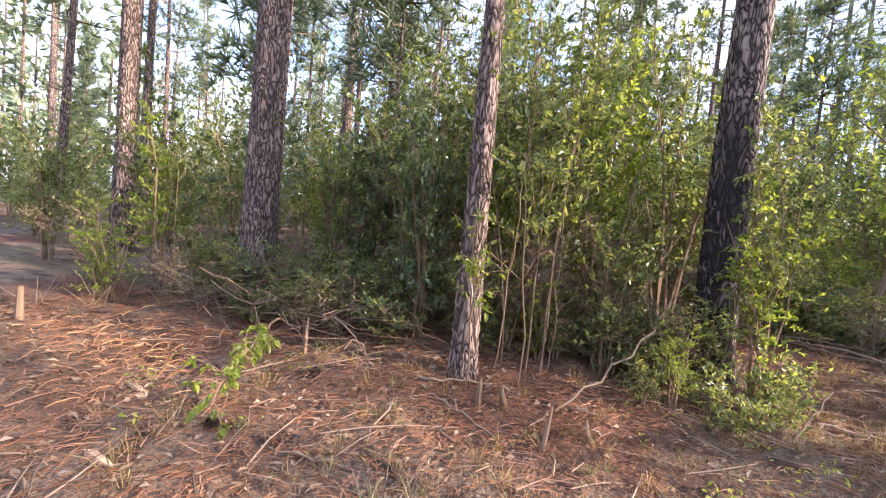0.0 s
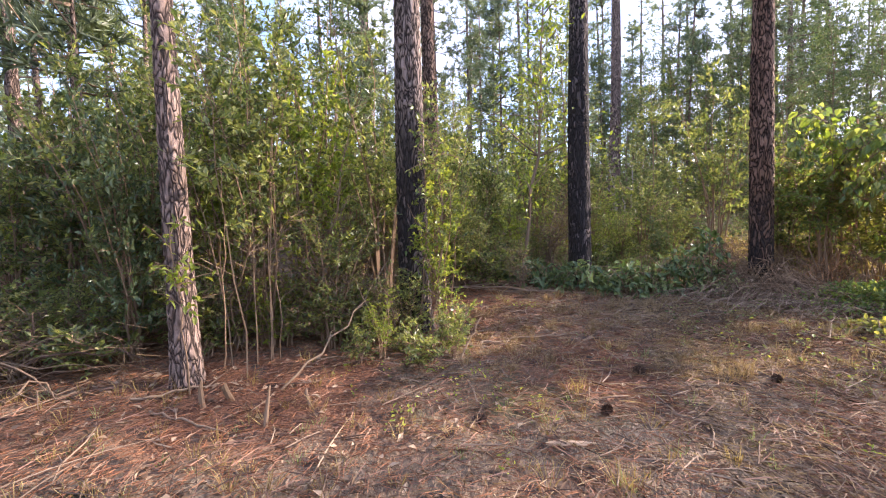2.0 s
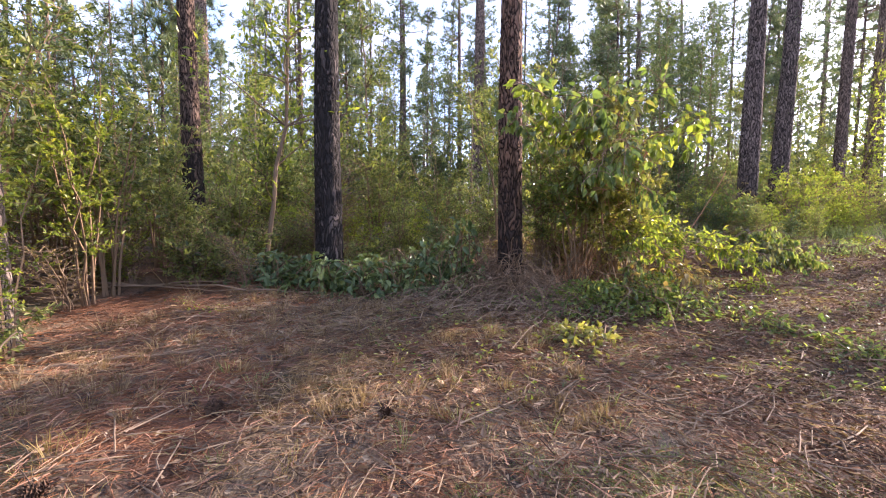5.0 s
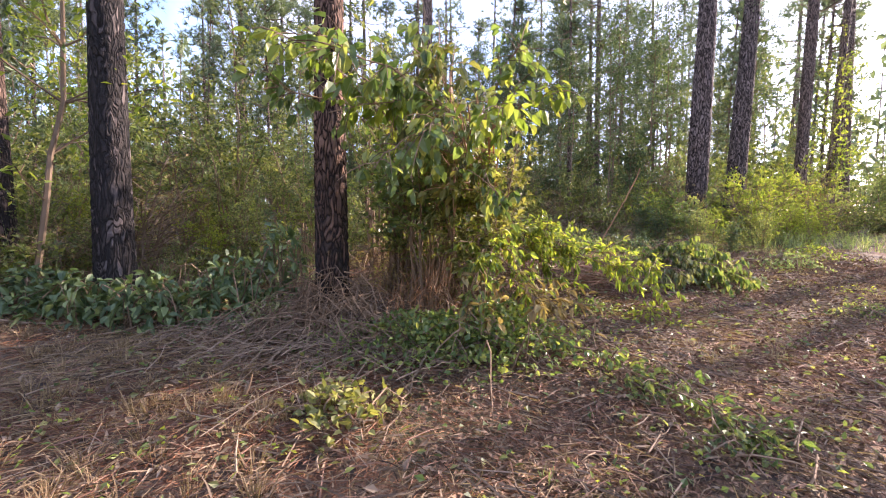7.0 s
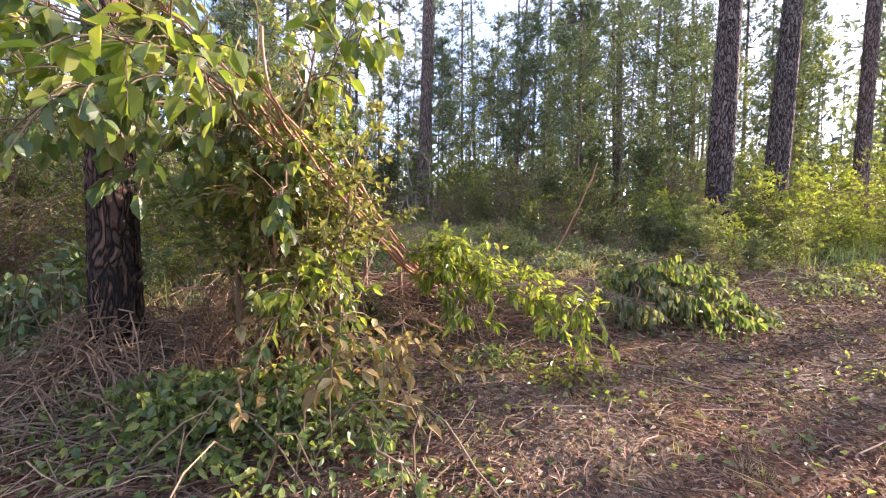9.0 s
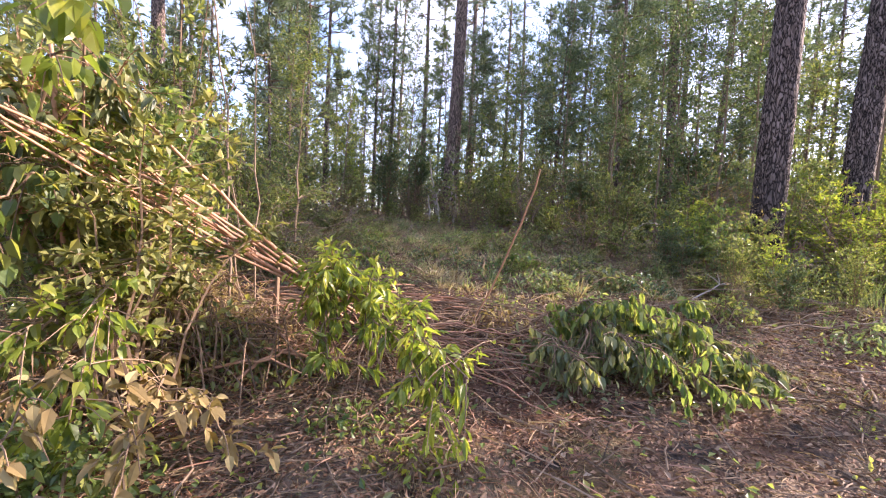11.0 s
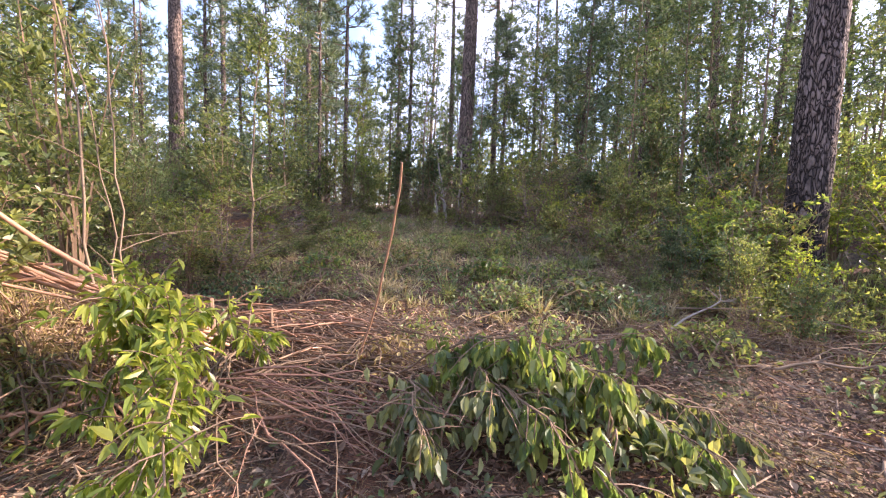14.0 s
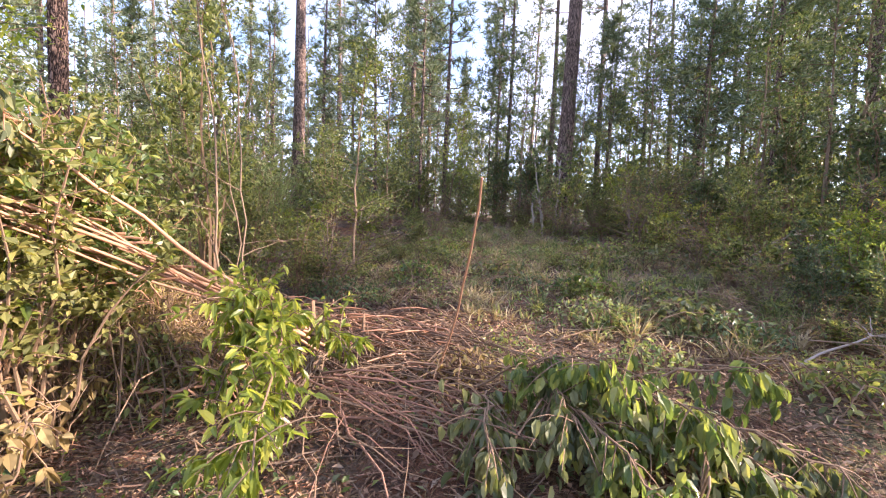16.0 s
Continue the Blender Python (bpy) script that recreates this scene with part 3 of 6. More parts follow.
def sapling(label, mat, height, boughs, per_bough, leaf, group, name="sapling_tree", radius=0.03, reach=1.1, start=0.25):
    """A thin-trunked young broadleaf tree with a loose, open crown."""
    ob = thing(name, label, "tree", 0, 0, 0, group)
    w, g = Soup(), Soup()
    top = np.array([rng.normal(0, 0.25), rng.normal(0, 0.25), height])
    trunk = curve((0, 0, -0.1), top, (rng.normal(0, 0.12), rng.normal(0, 0.12), 0), 12, 0.02)
    t = Soup()
    tube(t, trunk, np.linspace(radius, 0.006, 12), 6, False)
    part("trunk", t, M_TWIG, ob)
    lp, ld = [], []
    for _ in range(boughs):
        f = rng.uniform(start, 1.0)
        i = min(int(f * 11), 10)
        base, a = trunk[i], rng.uniform(0, 2 * math.pi)
        l = reach * (1.2 - 0.8 * f) * rng.uniform(0.5, 1.1)
        end = base + np.array([math.cos(a) * l, math.sin(a) * l, l * rng.uniform(0.1, 0.8)])
        bough = curve(base, end, (0, 0, 0.06), 5, 0.02)
        tube(w, bough, np.linspace(0.011, 0.003, 5), 4, False)
        t = rng.uniform(0.25, 1.05, per_bough)[:, None]
        lp.append(base * (1 - t) + end * t + rng.normal(0, 0.13 * reach, (per_bough, 3)))
        ld.append(rng.normal(0, 0.7, (per_bough, 3)) + (end - base) / l * 0.5)
    lp, ld = np.concatenate(lp), np.concatenate(ld)
    size = leaf * rng.uniform(0.6, 1.25, len(lp))
    leaves(g, lp, ld, size, size * 0.45)
    part("branchwork", w, M_TWIG, ob, kind="stuff")
    part("foliage", g, mat, ob, kind="stuff")
    return ob


def tuft_shrub(label, height, spread, stems, group):
    """A feathery pine seedling or broom-like bush of needles."""
    ob = thing("pine_seedling", label, "shrub", 0, 0, 0, group)
    w, g = Soup(), Soup()
    for _ in range(stems):
        a, out = rng.uniform(0, 2 * math.pi), spread * rng.uniform(0, 1)
        tip = np.array([math.cos(a) * out, math.sin(a) * out, height * rng.uniform(0.4, 1.05)])
        path = curve((0, 0, -0.05), tip, (-0.15 * tip[0], -0.15 * tip[1], 0), 6, 0.02)
        tube(w, path, np.linspace(0.012, 0.003, 6), 4, False)
        t = rng.uniform(0.2, 1.0, 16)[:, None]
        needles(g, tip * t + rng.normal(0, 0.06, (16, 3)), np.tile(tip, (16, 1)) / height, 10, 0.15, 0.008, 0.7)
    part("branchwork", w, M_STEM, ob, kind="stuff")
    part("foliage", g, M_GRASS, ob, kind="stuff")
    return ob


class Kind:
    """A prototype that is set down first itself and then as copies."""

    def __init__(self, ob):
        self.ob, self.fresh = ob, True

    def put(self, x, y, scale=1.0, turn=None, sink=0.02, tall=1.0):
        z = float(floor_at(x, y)) - sink
        m = pose(x, y, z, 0, 0, place_rng.uniform(0, 360) if turn is None else turn)
        ob = self.ob if self.fresh else copy_thing(self.ob, m)
        self.fresh = False
        ob.matrix_basis = m
        ob.scale = (scale, scale, scale * tall)
        return ob


olive_a = Kind(shrub("tangled olive-green understory shrub with small leaves", M_OLIVE, 2.3, 0.95, 9, 18, 15, 0.070, "thicket shrubs"))
olive_b = Kind(shrub("tall open olive shrub with thin bare lower stems", M_OLIVE, 3.3, 0.95, 8, 20, 16, 0.074, "thicket shrubs", low=0.25))
dark_a = Kind(shrub("dense dark evergreen shrub in the thicket", M_DARK, 2.1, 0.85, 9, 20, 17, 0.066, "thicket shrubs", narrow=0.55))
lime_a = Kind(shrub("bright yellow-green young shrub with fine leaves", M_LIME, 1.5, 0.7, 8, 16, 15, 0.058, "light green shrubs"))
lime_b = Kind(shrub("slender yellow-green sapling shrub with upright twigs", M_LIME, 2.3, 0.6, 5, 20, 18, 0.058, "light green shrubs", low=0.2))
brush = Kind(shrub("bare grey-brown dead brush with few leaves", M_WITHER, 1.5, 0.9, 8, 24, 2, 0.045, "dead brush", name="dead_brush", wood=M_TWIG))
low_a = Kind(shrub("low green undergrowth with small leaves", M_OLIVE, 0.6, 0.55, 4, 16, 10, 0.058, "low undergrowth"))
feather = Kind(tuft_shrub("feathery grey-green pine seedling", 1.9, 0.8, 22, "pine seedlings"))
red_a = Kind(shrub("tall thin-stemmed shrub with dull brown stems and yellow-green leaves", M_OLIVE, 4.0, 0.95, 5, 26, 13, 0.075, "thicket shrubs", low=0.35, wood=M_SHRED, root_spread=0.35, thick=0.38))
lime_c = Kind(shrub("bright green leafy bush at the trail's edge", M_BROAD, 1.35, 0.7, 9, 15, 12, 0.078, "light green shrubs", narrow=0.55))
back_a = Kind(shrub("olive-green understory shrub deep in the woods", M_OLIVE, 2.8, 1.2, 5, 16, 18, 0.105, "back thicket shrubs", name="understory_bush", narrow=0.5))
back_b = Kind(shrub("grey-green understory shrub deep in the woods", M_GRASS, 2.3, 1.1, 5, 16, 18, 0.095, "back thicket shrubs", name="understory_bush", narrow=0.4))
back_c = Kind(shrub("dark evergreen understory shrub deep in the woods", M_DARK, 3.2, 1.2, 5, 16, 18, 0.10, "back thicket shrubs", name="understory_bush", narrow=0.5))
sap_a = Kind(sapling("young broadleaf tree with a thin trunk and airy olive crown", M_OLIVE, 6.5, 36, 66, 0.095, "young broadleaf trees"))
sap_b = Kind(sapling("young dark-leaved tree with a thin dark trunk", M_DARK, 7.8, 42, 72, 0.09, "young broadleaf trees", radius=0.04, reach=1.25, start=0.15))
sap_c = Kind(sapling("young yellow-green tree with an airy crown", M_LIME, 5.2, 28, 52, 0.085, "young broadleaf trees"))

# sunlit or singled-out shrubs along the track's edge
for kind, x, y, s, tall in (
        (brush, -5.2, 2.75, 0.8, 1.6), (brush, -4.75, 2.8, 0.75, 1.5), (brush, -6.6, 1.9, 0.6, 1.2), (lime_a, 9.4, 11.3, 1.15, 0.9), (lime_a, 10.5, 11.9, 1.2, 0.9), (lime_a, 8.9, 10.5, 0.8, 0.9),
        (lime_b, -5.0, 2.75, 1.2, 1.15), (lime_b, -5.4, 3.5, 1.3, 1.25), (olive_b, -4.6, 3.75, 1.1, 1.05), (olive_b, -6.5, 2.45, 1.05, 1.1), (olive_b, -7.2, 3.0, 1.1, 1.1), (olive_b, -6.0, 3.1, 1.15, 1.1),
        (olive_b, -8.0, 2.7, 1.1, 1.0), (dark_a, -7.6, 2.1, 1.0, 1.3), (olive_a, -4.75, 2.5, 0.75, 0.9), (lime_a, -5.3, 2.3, 0.7, 0.8), (olive_a, -6.1, 2.15, 0.6, 0.7), (olive_a, -7.0, 1.55, 0.55, 0.7), (dark_a, -7.6, 1.2, 0.5, 0.6),
        (olive_a, -9.4, 1.5, 0.9, 0.9), (olive_b, -10.4, 1.6, 1.0, 0.9), (lime_a, 10.2, 11.4, 0.9, 0.9), (lime_a, 11.8, 12.6, 1.0, 0.9), (lime_b, 12.6, 13.2, 1.0, 1.0), (lime_a, 9.2, 12.0, 0.9, 0.9), (lime_a, 13.5, 13.2, 0.9, 0.9),
        (lime_a, 7.2, 11.2, 0.6, 0.7), (olive_a, 6.6, 12.0, 0.8, 0.8), (olive_a, 5.8, 13.6, 0.9, 0.9), (lime_a, 4.0, 15.0, 0.9, 0.9), (olive_a, 3.0, 15.4, 0.8, 0.8), (lime_a, 3.4, 16.2, 0.8, 0.9),
        (olive_a, -7.5, 2.25, 1.05, 1.15), (olive_a, -6.7, 2.0, 0.95, 1.1), (brush, -4.5, 2.75, 0.75, 1.0),
        (brush, -7.3, 1.0, 0.7, 0.7), (brush, -8.3, 0.4, 0.75, 0.6), (olive_a, -8.0, 1.9, 0.9, 1.1), (lime_b, -6.2, 2.7, 1.1, 1.1),
        (olive_a, -4.3, 2.7, 0.45, 0.8), (lime_b, -3.65, 3.1, 0.8, 0.95), (low_a, -3.6, 2.75, 0.9, 1.0), (low_a, -3.9, 2.5, 0.7, 0.9),
        (lime_b, -9.6, 0.3, 0.95, 1.05), (lime_a, -9.2, -0.3, 0.8, 1.0), (brush, -9.9, -0.2, 0.9, 0.8), (olive_a, -10.6, 0.6, 1.0, 1.0),
        (brush, -6.1, 2.2, 0.7, 0.8), (olive_b, -5.6, 4.1, 1.1, 1.05), (olive_b, -6.6, 3.6, 1.05, 1.1), (olive_b, -4.9, 5.0, 0.9, 0.9),
        (lime_a, 8.75, 10.75, 0.85, 0.8), (lime_a, 8.9, 11.5, 1.1, 1.0), (lime_a, 9.9, 12.4, 1.2, 1.0), (lime_b, 8.6, 12.2, 0.9, 0.9), (lime_a, 9.7, 10.3, 0.7, 0.8), (lime_a, 10.6, 10.9, 0.8, 0.8), (lime_b, 11.4, 12.9, 1.0, 1.0), (lime_a, 8.1, 12.5, 0.9, 0.9), (lime_a, 5.4, 13.2, 0.8, 0.8), (lime_a, 4.6, 14.2, 0.9, 0.9), (lime_a, 9.5, 10.95, 0.75, 0.8), (lime_b, 9.9, 11.8, 0.9, 0.9), (lime_a, 7.0, 12.4, 1.0, 1.0), (lime_a, 11.0, 12.2, 0.9, 0.8),
        (lime_a, -0.9, 9.9, 0.85, 1.0), (olive_b, -2.1, 11.5, 1.0, 0.95), (olive_a, -1.2, 8.9, 0.8, 1.0), (lime_b, -0.5, 10.9, 0.8, 0.8), (brush, -0.3, 9.3, 0.7, 0.9),
        (sap_a, -2.4, 13.8, 0.9, 1.0), (sap_b, -0.9, 19.6, 1.0, 1.0), (dark_a, -0.6, 19.6, 1.4, 1.2), (dark_a, -2.0, 20.0, 1.4, 1.2), (dark_a, 0.4, 20.2, 1.3, 1.2),
        (sap_b, 0.0, 22.0, 1.05, 1.0), (olive_a, 2.4, 17.2, 1.0, 1.0), (lime_b, 3.2, 16.6, 0.9, 1.0), (olive_a, 4.2, 16.2, 1.0, 1.0),
        (sap_b, 6.2, 17.2, 1.0, 1.05), (sap_b, 7.4, 15.4, 0.95, 1.1), (sap_b, 8.6, 17.8, 1.05, 1.05), (sap_b, 5.0, 18.8, 1.0, 1.0), (sap_b, 7.0, 19.5, 1.1, 1.05), (sap_b, 9.4, 15.8, 1.0, 1.0),
        (sap_b, 6.9, 14.3, 0.8, 1.0), (dark_a, 7.6, 14.0, 1.2, 1.3), (dark_a, 6.6, 15.6, 1.2, 1.3), (sap_a, -4.6, 9.6, 0.8, 0.8), (olive_b, -0.4, 7.7, 0.8, 0.85), (olive_a, 0.6, 8.4, 0.7, 0.8),
        (dark_a, -6.45, 1.85, 0.8, 1.5), (dark_a, -8.05, 0.75, 0.5, 0.8), (olive_a, -8.8, 0.55, 0.5, 0.7), (brush, -9.2, 0.2, 0.8, 0.8), (brush, -7.8, 0.75, 0.7, 0.7), (brush, -7.0, 1.2, 0.6, 0.8),
        (lime_b, -4.12, 2.32, 0.42, 0.8), (low_a, -3.74, 2.3, 0.8, 1.0), (low_a, -4.3, 2.2, 0.7, 1.0), (lime_b, -4.05, 4.35, 1.0, 1.1), (olive_b, -4.15, 4.75, 0.95, 1.0),
        (low_a, -3.45, 2.55, 0.8, 1.0), (red_a, -5.2, 1.9, 1.0, 1.0), (olive_b, -5.45, 2.4, 0.95, 1.1),
        (sap_a, 0.3, 9.8, 0.8, 0.8), (olive_b, -1.5, 7.6, 0.7, 0.75), (low_a, -3.2, 6.6, 1.0, 1.0), (low_a, -2.5, 7.0, 1.1, 1.0)):
    kind.put(x, y, s, tall=tall)
    if s > 0.7:
        taken.append((x, y))

def off_track(x, y):
    """Distance from the line walked."""
    t = min(max(((x + 3.3) * 8.7 + (y + 1.5) * 6.1) / (8.7 ** 2 + 6.1 ** 2), 0), 1)
    return math.hypot(x + 3.3 - 8.7 * t, y + 1.5 - 6.1 * t)


mix = [olive_a, olive_a, olive_b, olive_b, dark_a, lime_b, feather, brush, lime_a, olive_b]
tries, count = 0, 0
while count < 340 and tries < 30000:
    tries += 1
    x, y = place_rng.uniform(-22, 26), place_rng.uniform(-3, 32)
    gone = off_track(x, y)
    if inside(x, y, OPEN) or inside(x + 0.45, y - 0.5, OPEN) or inside(x - 0.4, y - 0.6, OPEN) or not free(x, y, 0.72 + 0.03 * gone):
        continue
    if x > 1.0 and y < 10 or x < -3 and y < -0.5 or -4.4 < x < -0.6 and y < 7.0 or gone > 24:
        continue
    taken.append((x, y))
    count += 1
    kind = mix[int(place_rng.integers(0, len(mix)))] if gone < 8.5 else (back_a, back_b, back_b, back_a, feather)[int(place_rng.integers(0, 5))]
    kind.put(x, y, float(place_rng.uniform(0.8, 1.2)), tall=float(place_rng.uniform(0.8, 1.2)))
# low growth that closes the thicket's foot, thickest along the open ground's edge
tries, count = 0, 0
while count < 170 and tries < 9000:
    tries += 1
    x, y = place_rng.uniform(-11, 14), place_rng.uniform(-1, 19)
    edge = inside(x, y, OPEN) != inside(x + 0.7, y - 0.8, OPEN) or inside(x, y, OPEN) != inside(x - 0.7, y - 0.7, OPEN)
    if inside(x, y, OPEN) and not edge or (x > 1.0 and y < 9.2) or x < -3 and y < 0.2 or -3.4 < x < 1 and y < 6.4 or not (edge or place_rng.uniform() < 0.25):
        continue
    if inside(x, y, OPEN) and y < 8:
        continue
    count += 1
    (low_a, low_a, low_a, low_a, low_a, brush)[int(place_rng.integers(0, 6))].put(x, y, float(place_rng.uniform(0.7, 1.5)) * (1 if edge else 1.2), tall=float(place_rng.uniform(0.6, 1.1)))
# the thicket's foot by the first bend and beside the fallen pole
for (x0, y0), (x1, y1), n in (((-8.9, 0.35), (-6.9, 1.55), 8), ((-6.9, 1.55), (-4.9, 2.6), 9), ((-4.9, 2.6), (-3.8, 3.0), 5), ((-4.6, 5.1), (-2.9, 5.5), 9), ((-3.3, 5.6), (-2.7, 6.5), 5), ((-8.2, 1.6), (-4.7, 3.3), 10)):
    for k in range(n):
        f = (k + place_rng.uniform(0, 1)) / n
        x, y = x0 + (x1 - x0) * f + place_rng.normal(0, 0.1), y0 + (y1 - y0) * f + place_rng.normal(0, 0.12)
        (low_a, lime_a, low_a, brush, olive_a)[k % 5].put(x, y, float(place_rng.uniform(0.9, 1.3)) * (1.0, 0.42, 1.1, 0.55, 0.42)[k % 5], tall=float(place_rng.uniform(0.8, 1.1)))
for kind, x, y, s in ((olive_a, -3.7, 6.9, 0.6), (lime_a, -2.9, 7.1, 0.65), (olive_a, -1.0, 6.9, 0.55), (dark_a, -0.35, 6.6, 0.5), (lime_a, -1.5, 7.1, 0.6), (olive_a, -4.0, 5.8, 0.6), (lime_a, -4.5, 6.3, 0.7), (olive_a, -3.8, 5.6, 0.6),
                      (lime_a, -5.2, 6.6, 0.9), (olive_a, -5.4, 5.8, 0.8), (olive_b, -5.8, 7.0, 0.8), (lime_a, -4.3, 8.2, 0.9), (sap_b, 3.4, 20.4, 1.0), (sap_b, 4.6, 22.0, 1.1), (sap_a, 2.6, 22.4, 1.1), (sap_b, 6.0, 21.2, 1.1),
                      (sap_a, 6.8, 23.2, 1.2), (sap_b, 3.8, 24.6, 1.2), (sap_a, 8.2, 22.4, 1.2), (sap_b, 9.6, 20.4, 1.1), (sap_b, 10.8, 18.2, 1.0), (lime_a, -3.1, 7.7, 0.8), (lime_a, -2.2, 8.2, 0.9), (lime_a, -0.9, 7.6, 0.7), (olive_a, -3.6, 8.2, 0.8), (low_a, -1.0, 7.0, 1.1), (low_a, -3.4, 7.2, 1.2), (olive_a, 0.0, 7.2, 0.6),
                      (lime_c, 6.85, 10.5, 0.72), (lime_c, 7.25, 11.0, 0.9), (lime_c, 6.9, 11.4, 0.75), (dark_a, 6.7, 9.7, 0.5), (olive_a, 7.4, 10.7, 0.5), (olive_a, 6.7, 9.4, 0.42), (dark_a, 6.4, 10.3, 0.42), (dark_a, 7.0, 8.95, 0.38), (brush, 6.3, 9.8, 0.4), (brush, 6.6, 8.8, 0.4), (lime_a, 7.3, 9.9, 0.6), (olive_a, 7.9, 9.3, 0.42), (dark_a, 6.3, 10.9, 0.5), (lime_a, 6.7, 11.2, 0.8), (lime_a, 7.1, 11.9, 0.7), (brush, 5.9, 10.6, 0.5), (low_a, 6.0, 11.2, 1.2),
                      (low_a, 5.6, 12.0, 1.3), (olive_a, 6.0, 12.8, 0.7), (low_a, 7.6, 10.5, 1.1), (low_a, 8.3, 10.3, 1.0), (sap_b, 6.0, 15.0, 0.75), (dark_a, 5.2, 15.2, 1.0), (sap_b, 8.2, 14.6, 0.9)):
    kind.put(x, y, s)
# dark evergreens where the trail ends and along its shaded side
for x, y, k in ((-1.2, 20.8, 1.1), (-2.6, 21.2, 1.0), (0.1, 21.4, 1.0), (9.2, 18.6, 1.1), (7.7, 17.0, 1.0)):
    back_c.put(x, y, k)
# scrub left standing on the trail
for x, y, s in ((1.0, 12.4, 0.6), (0.2, 13.2, 0.7), (2.6, 12.4, 0.5), (3.8, 11.6, 0.6), (4.6, 12.6, 0.7), (5.0, 11.2, 0.5), (1.6, 14.2, 0.6), (-0.6, 14.6, 0.7), (2.2, 11.0, 0.45), (0.3, 10.6, 0.6),
                (5.9, 10.2, 0.6), (6.4, 9.7, 0.6), (7.1, 9.9, 0.7), (7.8, 10.0, 0.7), (5.4, 10.4, 0.4), (4.2, 13.2, 0.8), (3.2, 13.6, 0.7), (0.9, 15.2, 0.7), (-1.3, 15.8, 0.7), (6.8, 9.2, 0.5), (7.5, 9.3, 0.5)):
    low_a.put(x, y, s * 1.3, tall=0.8)
for x, y, s in ((2.0, 13.2, 0.5), (4.9, 11.9, 0.5), (6.7, 10.1, 0.55), (0.6, 11.4, 0.5), (5.6, 11.6, 0.45), (7.3, 9.5, 0.4)):
    brush.put(x, y, s, tall=0.7)
tries, count = 0, 0
while count < 52 and tries < 4000:
    tries += 1
    x, y = place_rng.uniform(-2.5, 6.5), place_rng.uniform(8.6, 17.5)
    if not inside(x, y, OPEN) or abs(x - 3.4 + (y - 8) * 0.55) < 0.55:
        continue
    count += 1
    (low_a, low_a, low_a, brush)[count % 4].put(x, y, float(place_rng.uniform(0.35, 0.85)) * (0.55 if count % 4 == 3 else 1.0), tall=float(place_rng.uniform(0.6, 1.0)))
tries, count = 0, 0
while count < 95 and tries < 8000:
    tries += 1
    x, y = place_rng.uniform(-20, 26), place_rng.uniform(4, 34)
    # screens() keeps the camera's line to the pale pine open
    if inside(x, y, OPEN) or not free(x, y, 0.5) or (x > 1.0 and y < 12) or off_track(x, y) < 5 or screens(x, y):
        continue
    taken.append((x, y))
    count += 1
    (sap_a, sap_b, sap_c, sap_a)[int(place_rng.integers(0, 4))].put(x, y, float(place_rng.uniform(0.75, 1.2)))

# woods too far off to tell single trees
far = Soup()
ang = place_rng.uniform(0, 2 * math.pi, 900)
dist = place_rng.uniform(46, 120, 900)
for a, r in zip(ang, dist):
    x, y = 1.5 + r * math.sin(a), 4 + r * math.cos(a)
    h = place_rng.uniform(13, 21)
    tube(far, [(x, y, land(x, y) - 0.2), (x, y, land(x, y) + h)], (0.14, 0.04), 4, False)
tagged(part("far_trunks", far, M_BARK), "grey trunks of a distant pine wood", "woods", kind="stuff")
far = Soup()
k = np.repeat(np.arange(900), 70)
a, r = ang[k], dist[k]
f = place_rng.uniform(0, 1, len(k))
h = 3 + 15 * f
p = np.stack([1.5 + r * np.sin(a), 4 + r * np.cos(a), land(1.5 + r * np.sin(a), 4 + r * np.cos(a)) + h], -1)
p[:, :2] += place_rng.normal(0, 1, (len(k), 2)) * (1.7 * (1.1 - f))[:, None]
leaves(far, p, place_rng.normal(0, 1, p.shape), 1.0, 0.5)
n = 46000
a, r = place_rng.uniform(0, 2 * math.pi, n), place_rng.uniform(24, 90, n)
x, y = 1.5 + r * np.sin(a), 4 + r * np.cos(a)
p = np.stack([x, y, land(x, y) + 3.6 * place_rng.uniform(0, 1, n) ** 1.3], -1)
leaves(far, p, place_rng.normal(0, 1, p.shape), 0.55, 0.30)
tagged(part("far_foliage", far, M_NEEDLE), "hazy green foliage of distant pine woods", "woods", kind="stuff")


# ---- litter and grass on the floor ----
def scatter(count, box=(-9.5, 10, -2.5, 13), test=lambda x, y: inside(x, y, OPEN)):
    x, y = rng.uniform(box[0], box[1], count), rng.uniform(box[2], box[3], count)
    ok = test(x, y)
    return x[ok], y[ok]


def on_floor(x, y, lift=0.0):
    return np.stack([x, y, floor_at(x, y) + lift], -1)


def flat_dirs(n, rise=0.15):
    a = rng.uniform(0, 2 * math.pi, n)
    return np.stack([np.cos(a), np.sin(a), np.abs(rng.normal(0, rise, n))], -1)


def near_track(x, y):
    line = 0.62 * (x + 3.5) - 1.4
    return (inside(x, y, OPEN) | inside(x + 0.5, y - 0.8, OPEN) | inside(x - 0.3, y - 0.8, OPEN)) & (np.abs(y - line - 2.0) < 4.6)


